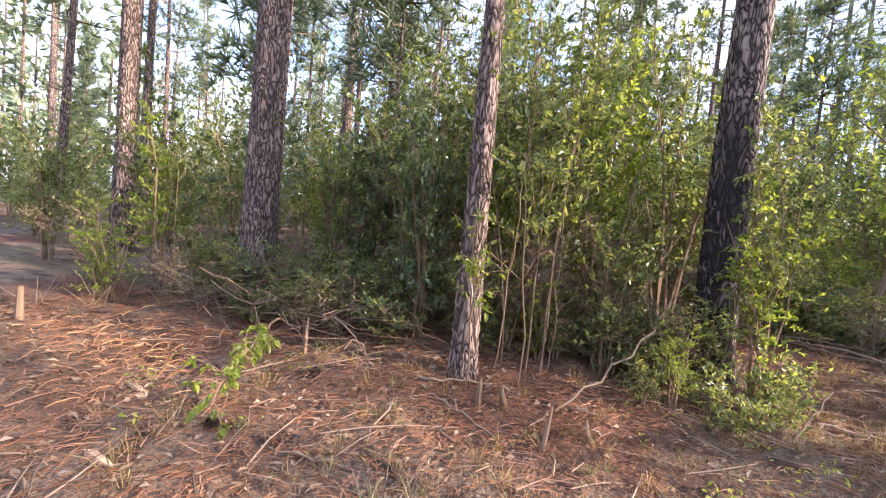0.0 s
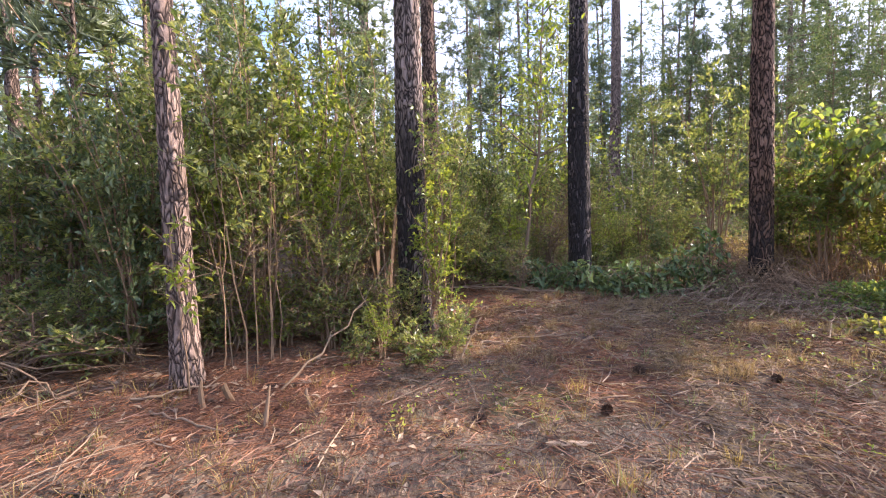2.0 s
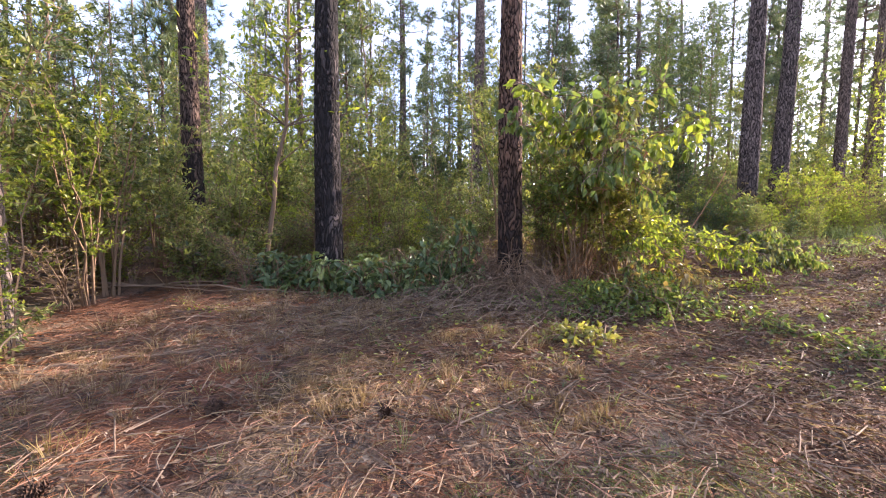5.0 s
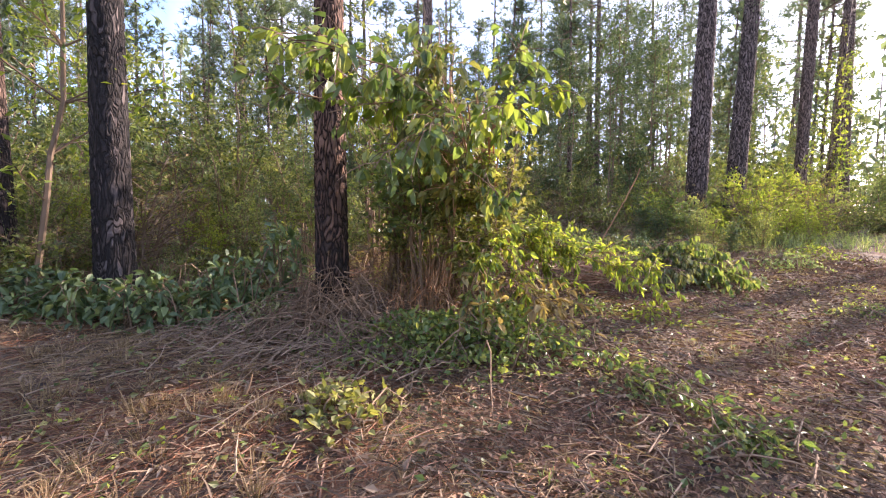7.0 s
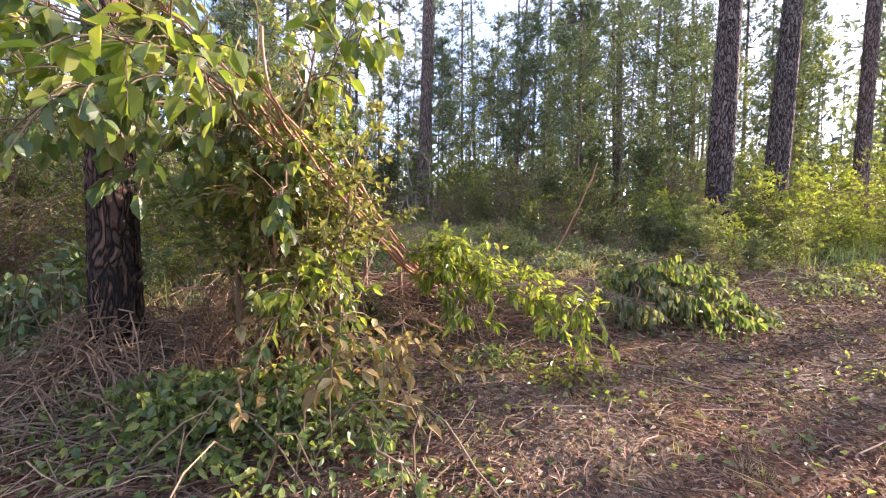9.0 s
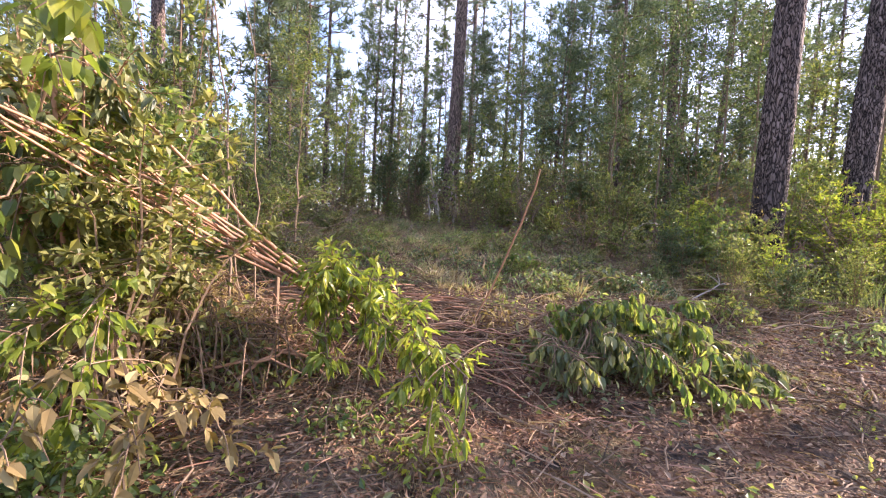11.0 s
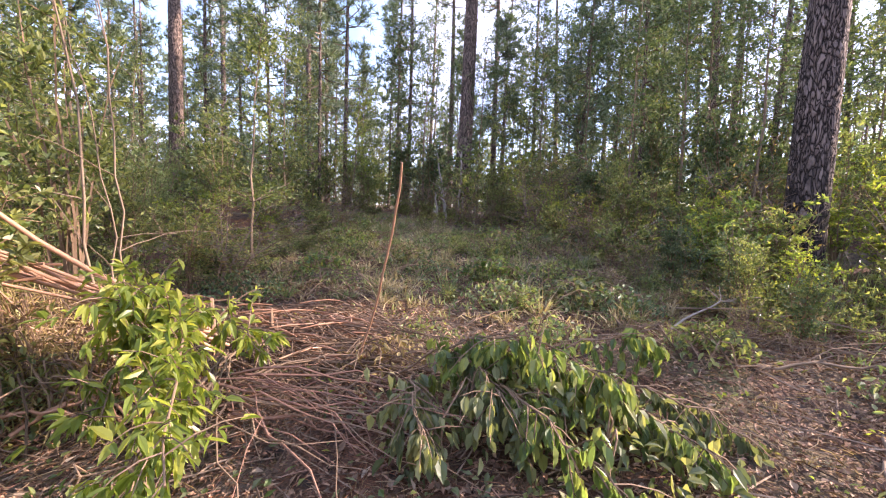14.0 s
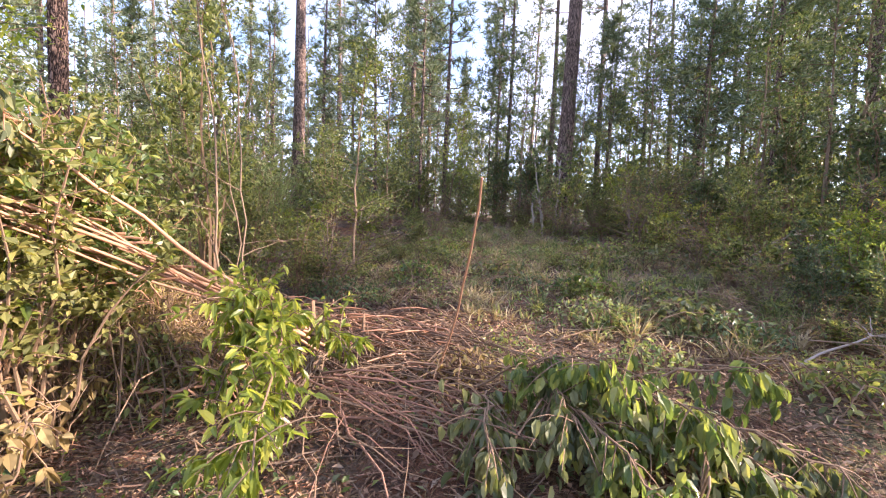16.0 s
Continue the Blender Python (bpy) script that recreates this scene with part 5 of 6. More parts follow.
def pile(name, label, cx, cy, rx, ry, h, count, leaf, mat, group, hang=0.2, droop=0.2, narrow=0.5, stems=14):
    """A low heap of leafy stems over the ground."""
    z = float(floor_at(cx, cy))
    ob = thing(name, label, "undergrowth", cx, cy, z, group)
    w, g = Soup(), Soup()
    x, y = rng.normal(0, 0.5, count) * rx, rng.normal(0, 0.5, count) * ry
    top = h * np.exp(-((x / rx) ** 2 + (y / ry) ** 2)) * rng.uniform(0.25, 1.05, count)
    p = np.stack([x, y, floor_at(cx + x, cy + y) - z + 0.02 + top], -1)
    leaves(g, p, rng.normal(0, 0.8, (count, 3)) + np.array([0, 0, 0.1 - hang]), leaf * rng.uniform(0.6, 1.2, count), leaf * narrow * rng.uniform(0.7, 1.1, count), 0.22, droop)
    for _ in range(stems):
        u = rng.normal(0, 0.45, 2) * (rx, ry)
        v = rng.normal(0, 0.6, 2) * (rx, ry)
        ends = [np.array([q[0], q[1], floor_at(cx + q[0], cy + q[1]) - z + 0.01]) for q in (u, v)]
        tube(w, curve(ends[0], ends[1], (0, 0, h * 0.8), 6, 0.02), np.linspace(0.007, 0.003, 6), 4, False)
    part("stem_tangle", w, M_STEM, ob, kind="stuff")
    part("leaf_mass", g, mat, ob, kind="stuff")
    return ob


# vine leaves around the black pine, reaching to the next one
for x, y, rx, ry, h, n in ((-2.6, 5.6, 0.55, 0.3, 0.42, 430), (-1.9, 5.3, 0.6, 0.25, 0.45, 520), (-1.2, 5.3, 0.6, 0.28, 0.5, 520), (-0.5, 5.4, 0.5, 0.3, 0.7, 460), (-0.05, 5.5, 0.4, 0.35, 0.95, 420)):
    pile("vine_patch", "dark green vine leaves sprawling at the foot of a black pine", x, y, rx, ry, h, int(n * 0.75), 0.125, M_VINE, "vine patches", 0.3, 0.25, 0.5)
# vines climbing the blackened pine by the first bend
spray("climbing_vine", "leafy vine climbing a blackened pine trunk", (-3.95, 3.05, 0.45), (-3.9, 3.08, 3.1), (0.1, -0.05, 0), 34, 11, 0.055, M_BROAD, 0.55, 0.25, 0.34, 0.01, None, "climbing vines", 0.2, category="vine")
spray("climbing_vine", "leafy vine hanging over a blackened pine trunk", (-3.8, 2.95, 0.5), (-3.72, 2.95, 2.6), (0.12, 0.0, 0), 34, 12, 0.05, M_OLIVE, 0.55, 0.25, 0.35, 0.009, None, "climbing vines", 0.3, category="vine")
# leaves over the young pine's trunk
spray("leafy_shoot", "light green shoot leaning on a young pine's trunk", (-5.42, 1.32, 0.30), (-5.42, 1.22, 1.75), (0.05, -0.05, 0), 16, 8, 0.06, M_LIME, 0.55, 0.2, 0.3, 0.008, None, "leafy shoots", 0.2, 0.5)
# leafy cut branch on the needle floor
spray("cut_branch", "wilted leafy branch lying on the needle floor", (-7.2, 0.7, 0.62), (-6.15, -0.35, 0.40), (0, 0, 0.1), 26, 9, 0.065, M_LIME, 0.6, 0.3, 0.25, 0.010, None, "cut branches", 0.3)

# mound of dry vines and straw round the brown pine
ob = thing("vine_mound", "mound of dry grey-brown vines and straw around a pine", "vine", 0.56, 5.25, float(land(0.56, 5.25)), "vine mounds")
w = Soup()
for _ in range(400):
    a = rng.uniform(0, 2 * math.pi)
    r0, r1 = rng.uniform(0.10, 0.30), rng.uniform(0.2, 1.02) ** 1.2
    h0 = rng.uniform(0.03, 0.55) * (1 - 0.4 * r1)
    b = a + rng.normal(0, 1.1)
    tip = np.array([math.cos(b) * r1, math.sin(b) * r1, 0])
    tip[2] = float(floor_at(0.56 + tip[0], 5.25 + tip[1]) - land(0.56, 5.25)) + 0.02
    tube(w, curve((math.cos(a) * r0, math.sin(a) * r0, h0), tip, (rng.normal(0, 0.12), rng.normal(0, 0.12), rng.uniform(0.0, 0.25)), 6, 0.06), np.linspace(0.0050, 0.0028, 6), 3, False)
for _ in range(26):
    a = rng.uniform(0, 2 * math.pi)
    tip = np.array([math.cos(a), math.sin(a), 0]) * rng.uniform(0.3, 0.75)
    tip[2] = float(floor_at(0.56 + tip[0], 5.25 + tip[1]) - land(0.56, 5.25)) + 0.02
    tube(w, curve((math.cos(a) * 0.2, math.sin(a) * 0.2, rng.uniform(0.25, 0.75)), tip, (rng.normal(0, 0.15), rng.normal(0, 0.15), rng.uniform(-0.05, 0.28)), 8, 0.03), np.linspace(0.006, 0.003, 8), 4, False)
part("dry_tangle", w, M_STEM, ob, kind="stuff")
w = Soup()
for _ in range(620):
    p = np.array([rng.normal(0.2, 0.65), rng.normal(-0.25, 0.42)])
    a = rng.normal(0.3, 0.7)
    d = np.array([math.cos(a), math.sin(a)]) * rng.uniform(0.1, 0.4)
    e0, e1 = p - d, p + d
    z = [float(floor_at(0.56 + q[0], 5.25 + q[1]) - land(0.56, 5.25)) + rng.uniform(0.02, 0.14) + 0.3 * math.exp(-4 * (q[0] ** 2 + q[1] ** 2)) * rng.uniform(0.3, 1) for q in (e0, e1)]
    tube(w, curve((*e0, z[0]), (*e1, z[1]), (0, 0, 0.05), 5, 0.02), np.linspace(0.004, 0.002, 5), 3, False)
part("straw_mat", w, M_TWIG, ob, kind="stuff")
pile("dry_stalks", "heap of dry brown stalks and leaves at a pine's foot", 0.35, 5.0, 0.75, 0.45, 0.35, 520, 0.10, M_DEADLEAF, "dry stalks", 0.2, 0.3, 0.14, 30)

# the bush beside the brown pine, with its reddish stems
thicket = shrub("yellow-green leafy bush with orange-brown stems beside a pine", M_BROAD, 2.1, 0.9, 16, 14, 11, 0.075, "bush by the pine", name="leafy_bush", narrow=0.6, low=0.5, wood=M_STEM, hang=0.2, root_spread=0.32)
thicket.location = (1.5, 5.5, float(floor_at(1.5, 5.5)))
thicket2 = shrub("yellowing olive leafy bush beside a pine", M_WILT, 2.0, 0.7, 11, 16, 13, 0.065, "bush by the pine", name="leafy_bush", narrow=0.6, low=0.35, hang=0.2, root_spread=0.32)
thicket2.location = (2.0, 5.35, float(floor_at(2.0, 5.35)))

thicket3 = shrub("leafy bush with small olive leaves behind a pine", M_OLIVE, 2.3, 0.85, 12, 22, 18, 0.058, "bush by the pine", name="leafy_bush", narrow=0.6, low=0.2)
thicket3.location = (1.15, 5.95, float(floor_at(1.15, 5.95)))

pile("dry_stalks", "orange-brown straw standing at a leafy bush's foot", 1.5, 5.3, 0.6, 0.45, 0.5, 520, 0.17, M_RUST, "dry stalks", -0.7, 0.1, 0.05, 24)

# felled broad-leaved sapling: a bundle of peeled poles leaning up to its leafy crown
POLES = thing("felled_sapling", "felled sapling clump of peeled orange-brown poles leaning into a bush", "sapling", 2.52, 6.93, 1.16, group="felled saplings")
base, crown = np.array([2.52, 6.93, 1.16]), np.array([1.88, 5.0, 2.47])
for n in range(7):
    off = rng.normal(0, 1, 3) * (0.07, 0.05, 0.05)
    top = crown + rng.uniform(-1.5, 1.5, 3) * (0.11, 0.25, 0.15) + (0, -0.25, 0.12)
    s = Soup()
    tube(s, curve(off, top + off * 0.5 - base, (-0.10 + rng.normal(0, 0.05), 0.05, rng.normal(0.0, 0.06)), 10, 0.012), np.linspace((0.022, 0.013, 0.018, 0.011, 0.020, 0.015, 0.012)[n], 0.006, 10), 7)
    pole = part("pole", s, M_POLE, POLES, smooth=True)
for end, r in (((2.74, 6.98, 1.04), 0.014), ((2.62, 7.08, 0.92), 0.012)):
    s = Soup()
    tube(s, curve(np.array(end) - base, (crown - base) * 0.8, (-0.05, 0, -0.02), 10, 0.01), np.linspace(r, 0.006, 10), 7)
    part("pole", s, M_POLE, POLES, smooth=True)
for n in range(10):
    t = rng.uniform(0.35, 0.8)
    p = (crown - base) * t + rng.normal(0, 0.06, 3)
    s = Soup()
    tube(s, curve(p, p + np.array([-rng.uniform(0.3, 0.8), rng.uniform(-0.9, -0.2), rng.uniform(-0.1, 0.5)]), (0, 0, -0.03), 6, 0.015), np.linspace(0.009, 0.003, 6), 5)
    part("side_branch", s, M_POLE, pole)
for n, (a, b, k) in enumerate((((1.85, 4.9, 2.35), (0.9, 3.62, 2.6), 22), ((1.8, 4.7, 2.4), (1.45, 4.0, 2.2), 20), ((1.8, 4.75, 2.3), (1.95, 3.75, 2.3), 18), ((1.85, 5.1, 2.2), (1.15, 4.5, 2.75), 18), ((1.9, 5.2, 2.1), (2.05, 4.6, 1.75), 16),
                               ((1.7, 4.6, 2.45), (0.75, 4.35, 2.4), 16), ((1.6, 4.7, 2.35), (1.15, 3.9, 1.95), 16), ((1.7, 4.9, 2.2), (1.25, 4.6, 2.0), 16),
                               ((1.9, 5.0, 2.3), (2.6, 4.7, 2.7), 16), ((1.6, 5.0, 2.4), (1.35, 4.2, 3.0), 18), ((1.9, 5.2, 2.3), (2.25, 4.9, 3.15), 18), ((1.2, 4.9, 2.4), (0.5, 3.95, 2.8), 16),
                               ((1.0, 4.9, 2.4), (0.35, 4.15, 2.5), 16), ((1.2, 4.8, 2.5), (0.6, 4.35, 2.9), 16))):
    # backlight is put into the colour: every third bough takes yellower leaves
    spray("broadleaf_bough", "arching bough with large drooping bright green leaves", a, b, (0, 0, 0.1), k, 4, 0.100, (M_BROAD, M_BROAD, M_LIME)[n % 3], 0.72, 0.15, 0.34, 0.007, M_STEM, "broadleaf boughs", 1.0, 0.25)
for a, b in (((2.0, 5.6, 1.9), (1.5, 5.3, 2.6)), ((1.95, 5.9, 1.9), (1.3, 5.9, 2.3)), ((2.05, 5.6, 1.75), (1.9, 5.0, 2.2)), ((1.9, 6.2, 1.6), (1.1, 6.0, 1.9))):
    spray("leafy_bough", "bough of small yellow-green leaves among felled poles", a, b, (0, 0, 0.05), 20, 9, 0.06, M_LIME, 0.55, 0.3, 0.35, 0.008, M_POLE, "leafy boughs", 0.3)

for a, b in (((1.9, 5.7, 2.0), (1.3, 5.2, 2.7)), ((1.95, 6.0, 1.85), (1.2, 5.6, 2.5)), ((1.8, 5.0, 2.3), (1.5, 4.4, 2.8)), ((1.9, 5.6, 1.8), (1.6, 4.9, 1.9))):
    spray("wilting_bough", "bough of wilting olive-tan leaves among felled poles", a, b, (0, 0, 0.05), 22, 6, 0.10, M_WILT, 0.5, 0.35, 0.4, 0.008, M_POLE, "leafy boughs", 0.4)

stick("upright_stick", "brown bare stick rising out of a leafy bush", (1.72, 5.25, 1.5), (1.66, 5.2, 3.0), 0.012, 0.010, (0.02, 0, 0), M_POLE, 0, group="standing sticks")
for n, (a, b) in enumerate((((2.1, 5.3, 1.6), (2.35, 4.8, 1.0)), ((1.95, 5.2, 1.5), (1.9, 4.7, 0.95)), ((1.85, 5.4, 1.4), (2.05, 4.8, 1.3)))):
    spray("leafy_bough", "drooping bough of yellow-green leaves over leafy cuttings", a, b, (0, 0, 0.06), 24, 7, 0.075, (M_LIME, M_BROAD)[n % 2], 0.55, 0.3, 0.35, 0.008, M_STEM, "leafy boughs", 0.4, 0.1)
for a, b in (((1.75, 6.2, 1.4), (1.5, 5.6, 2.1)), ((1.7, 5.9, 1.6), (1.65, 5.2, 2.2)), ((1.8, 6.3, 1.2), (1.7, 5.7, 1.6)), ((1.6, 6.3, 1.6), (1.3, 5.8, 2.3)), ((1.6, 5.7, 1.9), (1.5, 5.1, 2.6))):
    spray("wilting_bough", "sunlit bough of yellowing olive leaves among felled poles", a, b, (0, 0, 0.08), 22, 7, 0.08, M_WILT, 0.5, 0.3, 0.38, 0.007, M_POLE, "leafy boughs", 0.3, 0.1)
# withered leaf clusters high in the bush, and dull cuttings piled against the pine's foot
for a, b in (((1.6, 5.3, 2.3), (1.3, 5.0, 2.5)), ((1.9, 5.5, 2.0), (1.75, 4.9, 2.3)), ((1.7, 5.6, 2.3), (2.0, 5.3, 2.6))):
    spray("withered_bough", "bough of limp grey-olive leaves high in a bush", a, b, (0, 0, 0.05), 20, 8, 0.075, M_DULL, 0.55, 0.3, 0.35, 0.008, M_POLE, "leafy boughs", 0.9)
pile("leaf_heap", "dull green cuttings piled against a pine's foot", 0.1, 5.1, 0.45, 0.35, 0.3, 420, 0.07, M_DULL, "leaf heaps", 0.2, 0.2, 0.5)
pile("leaf_heap", "green cuttings strewn over dry vines", 0.75, 4.75, 0.45, 0.3, 0.2, 260, 0.06, M_BROAD, "leaf heaps", 0.1, 0.1, 0.5)
# low green heap in front of the bush, and withered tan leaves
pile("leaf_heap", "low heap of fresh green leafy cuttings on the floor", 1.55, 4.7, 0.8, 0.5, 0.36, 1500, 0.066, M_BROAD, "leaf heaps", 0.1, 0.1, 0.6)
pile("leaf_heap", "low heap of green leafy cuttings on the floor", 2.1, 4.7, 0.6, 0.5, 0.42, 1100, 0.062, M_BROAD, "leaf heaps", 0.1, 0.1, 0.6)
pile("leaf_heap", "wilting cut weeds spread on the floor", 1.0, 3.7, 0.36, 0.36, 0.14, 240, 0.075, M_WILT, "leaf heaps", 0.1, 0.1, 0.6)
pile("leaf_heap", "low weeds along a trailing vine", 3.0, 4.1, 0.35, 0.5, 0.12, 220, 0.05, M_OLIVE, "leaf heaps", 0.1, 0.1, 0.6)
pile("leaf_heap", "low green weeds beside the track", 3.3, 3.4, 0.5, 0.35, 0.10, 200, 0.05, M_OLIVE, "leaf heaps", 0.1, 0.1, 0.6)
pile("leaf_heap", "low green weeds on brown litter", 6.3, 5.7, 0.6, 0.4, 0.12, 200, 0.05, M_OLIVE, "leaf heaps", 0.1, 0.1, 0.6)
for a, b in (((2.2, 5.2, 0.98), (2.7, 4.75, 0.78)), ((2.3, 5.3, 0.95), (2.95, 5.1, 0.78)), ((1.9, 5.2, 1.1), (2.35, 4.55, 1.0)), ((1.9, 5.9, 0.95), (2.2, 5.35, 0.85)), ((1.7, 5.0, 0.9), (1.9, 4.4, 0.75))):
    spray("withered_branch", "branch of withered tan leaves among green cuttings", a, b, (0, 0, 0.08), 12, 5, 0.09, M_WITHER, 0.55, 0.25, 0.3, 0.007, None, "withered branches", 0.25)
pile("dry_stalks", "sunlit tan straw and dry stalks beside felled poles", 1.5, 6.5, 0.6, 0.5, 0.45, 420, 0.075, M_WITHER, "dry stalks", 0.0, 0.2, 0.2, 40)

pile("dry_stalks", "orange-brown bark strips and needles beside felled poles", 2.0, 6.35, 0.5, 0.4, 0.2, 420, 0.12, M_RUST, "dry stalks", 0.0, 0.1, 0.1, 16)

# fresh yellow-green spray at the poles' foot
for a, b, k in (((2.6, 6.75, 1.25), (3.95, 5.55, 1.12), 34), ((2.65, 6.7, 1.3), (3.95, 5.35, 0.88), 30), ((2.55, 6.75, 1.3), (3.15, 6.2, 1.3), 26), ((2.5, 6.7, 1.3), (2.95, 5.95, 0.95), 24),
                ((2.6, 6.9, 1.2), (3.3, 6.7, 1.15), 18), ((2.5, 6.75, 1.35), (2.9, 6.1, 1.5), 22), ((2.45, 6.6, 1.4), (2.7, 6.2, 1.35), 18)):
    spray("leafy_cutting", "cut sapling with fresh bright green narrow leaves", a, b, (0, 0, 0.14), k, 10, 0.095, M_LIME, 0.36, 0.2, 0.34, 0.010, None, "leafy cuttings", 0.45)

# heap of wilting broad leaves
for a, b, k in (((4.1, 7.1, 1.0), (5.0, 6.8, 1.42), 26), ((4.3, 7.2, 1.05), (5.35, 6.9, 1.28), 26), ((4.2, 7.0, 1.0), (4.6, 6.3, 1.0), 24), ((4.6, 7.0, 1.1), (5.4, 6.4, 0.95), 26), ((4.9, 7.1, 1.1), (5.9, 6.9, 0.95), 26),
                ((5.2, 7.2, 1.1), (6.1, 7.2, 0.92), 24), ((4.5, 7.2, 1.05), (4.9, 6.6, 1.15), 24), ((5.0, 7.4, 1.1), (5.75, 7.7, 1.28), 10)):
    spray("wilting_branch", "cut branch with wilting drooping green leaves", a, b, (0, 0, 0.1), k + 8, 8, 0.080, (M_DULL, M_BROAD, M_WILT, M_DULL)[(k // 2) % 4], 0.58, 0.18, 0.32, 0.008, None, "wilting branches", 1.9)
pile("leaf_heap", "dark heap of wilting leaves under cut branches", 5.1, 6.95, 0.85, 0.42, 0.5, 950, 0.085, M_DULL, "leaf heaps", 0.6, 0.3, 0.5)

# fan of thin brown stems and the brush pile behind it
ob = thing("twig_fan", "fan of thin bare brown stems of a cut bush", "brush", 3.33, 6.45, 1.02, group="brush piles")
for _ in range(28):
    a = rng.normal(0.15, 0.42)
    l = rng.uniform(0.6, 1.7)
    end = np.array([math.cos(a) * l, math.sin(a) * l, 0])
    end[2] = float(floor_at(3.33 + end[0], 6.45 + end[1])) - 1.02 + rng.uniform(0.02, 0.3)
    w = Soup()
    tube(w, curve(rng.normal(0, 0.06, 3), end, (rng.normal(0, 0.06), rng.normal(0, 0.1), rng.uniform(-0.02, 0.12)), 8, 0.022), np.linspace(rng.uniform(0.003, 0.011), 0.002, 8), 5, False)
    part("stem", w, (M_REDSTEM, M_STEM)[int(rng.integers(0, 2))], ob)
ob = thing("twig_fan", "grey bare twigs of a cut branch spread on the floor", "brush", 2.95, 6.75, 1.05, group="brush piles")
for _ in range(22):
    a = rng.normal(-1.35, 0.4)
    l = rng.uniform(0.4, 1.1)
    end = np.array([math.cos(a) * l, math.sin(a) * l, 0])
    end[2] = float(floor_at(2.95 + end[0], 6.75 + end[1])) - 1.05 + rng.uniform(0.01, 0.15)
    w = Soup()
    tube(w, curve(rng.normal(0, 0.03, 3), end, (0, 0, 0.05), 7, 0.02), np.linspace(rng.uniform(0.004, 0.008), 0.002, 7), 5, False)
    part("stem", w, M_TWIG, ob)
pile("leaf_heap", "small green weeds among bare twigs", 3.2, 5.75, 0.35, 0.25, 0.15, 150, 0.06, M_BROAD, "leaf heaps", 0.1, 0.1, 0.5)
pile("leaf_heap", "small yellow-green weeds on brown litter", 3.75, 5.5, 0.3, 0.2, 0.15, 110, 0.06, M_LIME, "leaf heaps", 0.1, 0.1, 0.5)
pile("leaf_heap", "green weeds at the foot of a cut sapling", 2.5, 6.3, 0.35, 0.3, 0.2, 170, 0.06, M_OLIVE, "leaf heaps", 0.1, 0.1, 0.5)
ob = thing("brush_pile", "pile of reddish-brown cut stems and bark across the trail", "brush", 3.0, 7.6, float(land(3.0, 7.6)), group="brush piles")
w = Soup()
for _ in range(170):
    p = np.array([rng.normal(0.2, 0.8), rng.normal(-0.1, 0.32)])
    a = rng.normal(-0.1, 0.45)
    d = np.array([math.cos(a), math.sin(a)]) * rng.uniform(0.2, 0.75)
    z = [float(floor_at(3.0 + q[0], 7.6 + q[1]) - land(3.0, 7.6)) + rng.uniform(0.02, 0.22) for q in (p - d, p + d)]
    tube(w, curve((*(p - d), z[0]), (*(p + d), z[1]), (0, 0, 0.05), 6, 0.02), np.linspace(rng.uniform(0.004, 0.009), 0.003, 6), 5, False)
part("stem_tangle", w, M_STEM, ob, kind="stuff")
w = Soup()
for _ in range(46):
    p = np.array([rng.normal(-0.3, 0.5), rng.normal(0.05, 0.25)])
    a = rng.normal(0.0, 0.4)
    d = np.array([math.cos(a), math.sin(a)]) * rng.uniform(0.1, 0.3)
    z = float(floor_at(3.0 + p[0], 7.6 + p[1]) - land(3.0, 7.6)) + rng.uniform(0.08, 0.22)
    tube(w, curve((*(p - d), z), (*(p + d), z + 0.02), (0, 0, 0.02), 4, 0.005), (0.006, 0.010, 0.009, 0.004), 5)
part("bark_litter", w, M_POLE, ob, "orange-brown peeled bark strips", kind="stuff")
pile("leaf_heap", "withered brown leaves on a brush pile", 3.9, 7.4, 0.4, 0.3, 0.3, 200, 0.07, M_WITHER, "leaf heaps", 0.3, 0.3, 0.4)
pile("leaf_heap", "green cuttings on the brush pile's far side", 4.0, 7.9, 0.5, 0.35, 0.25, 260, 0.05, M_OLIVE, "leaf heaps", 0.1, 0.1, 0.5)
pile("leaf_heap", "low green undergrowth cut down on the trail", 3.2, 10.2, 0.8, 0.6, 0.22, 420, 0.05, M_VINE, "leaf heaps", 0.1, 0.1, 0.5)
pile("leaf_heap", "low green undergrowth beside the trail", 2.0, 9.4, 0.6, 0.5, 0.25, 320, 0.05, M_OLIVE, "leaf heaps", 0.1, 0.1, 0.5)

# weeds cut down along the trail
for x, y, rx, n, mat in ((1.0, 11.2, 0.6, 260, M_OLIVE), (4.4, 9.2, 0.5, 200, M_GRASS), (5.6, 9.4, 0.5, 220, M_VINE), (4.9, 10.4, 0.7, 260, M_OLIVE), (2.4, 12.2, 0.8, 260, M_GRASS), (3.8, 12.0, 0.6, 220, M_OLIVE), (0.2, 12.6, 0.7, 260, M_OLIVE),
                         (6.2, 8.4, 0.4, 160, M_OLIVE), (7.4, 8.0, 0.5, 160, M_GRASS), (1.2, 8.6, 0.6, 260, M_VINE), (0.4, 9.6, 0.6, 260, M_OLIVE), (8.4, 8.8, 0.5, 160, M_LIME), (5.0, 8.3, 0.4, 140, M_GRASS)):
    pile("cut_weeds", "green weeds cut down on the trail", x, y, rx, rx * 0.7, 0.3, int(n * 1.9), 0.07, mat, "cut weeds", 0.1, 0.1, 0.45, 10)
    pile("dry_stalks", "dry tan stalks and leaves on the trail", x + 0.7, y + 0.5, rx, rx * 0.7, 0.15, n, 0.11, M_DRY, "dry stalks", 0.1, 0.2, 0.1, 14)

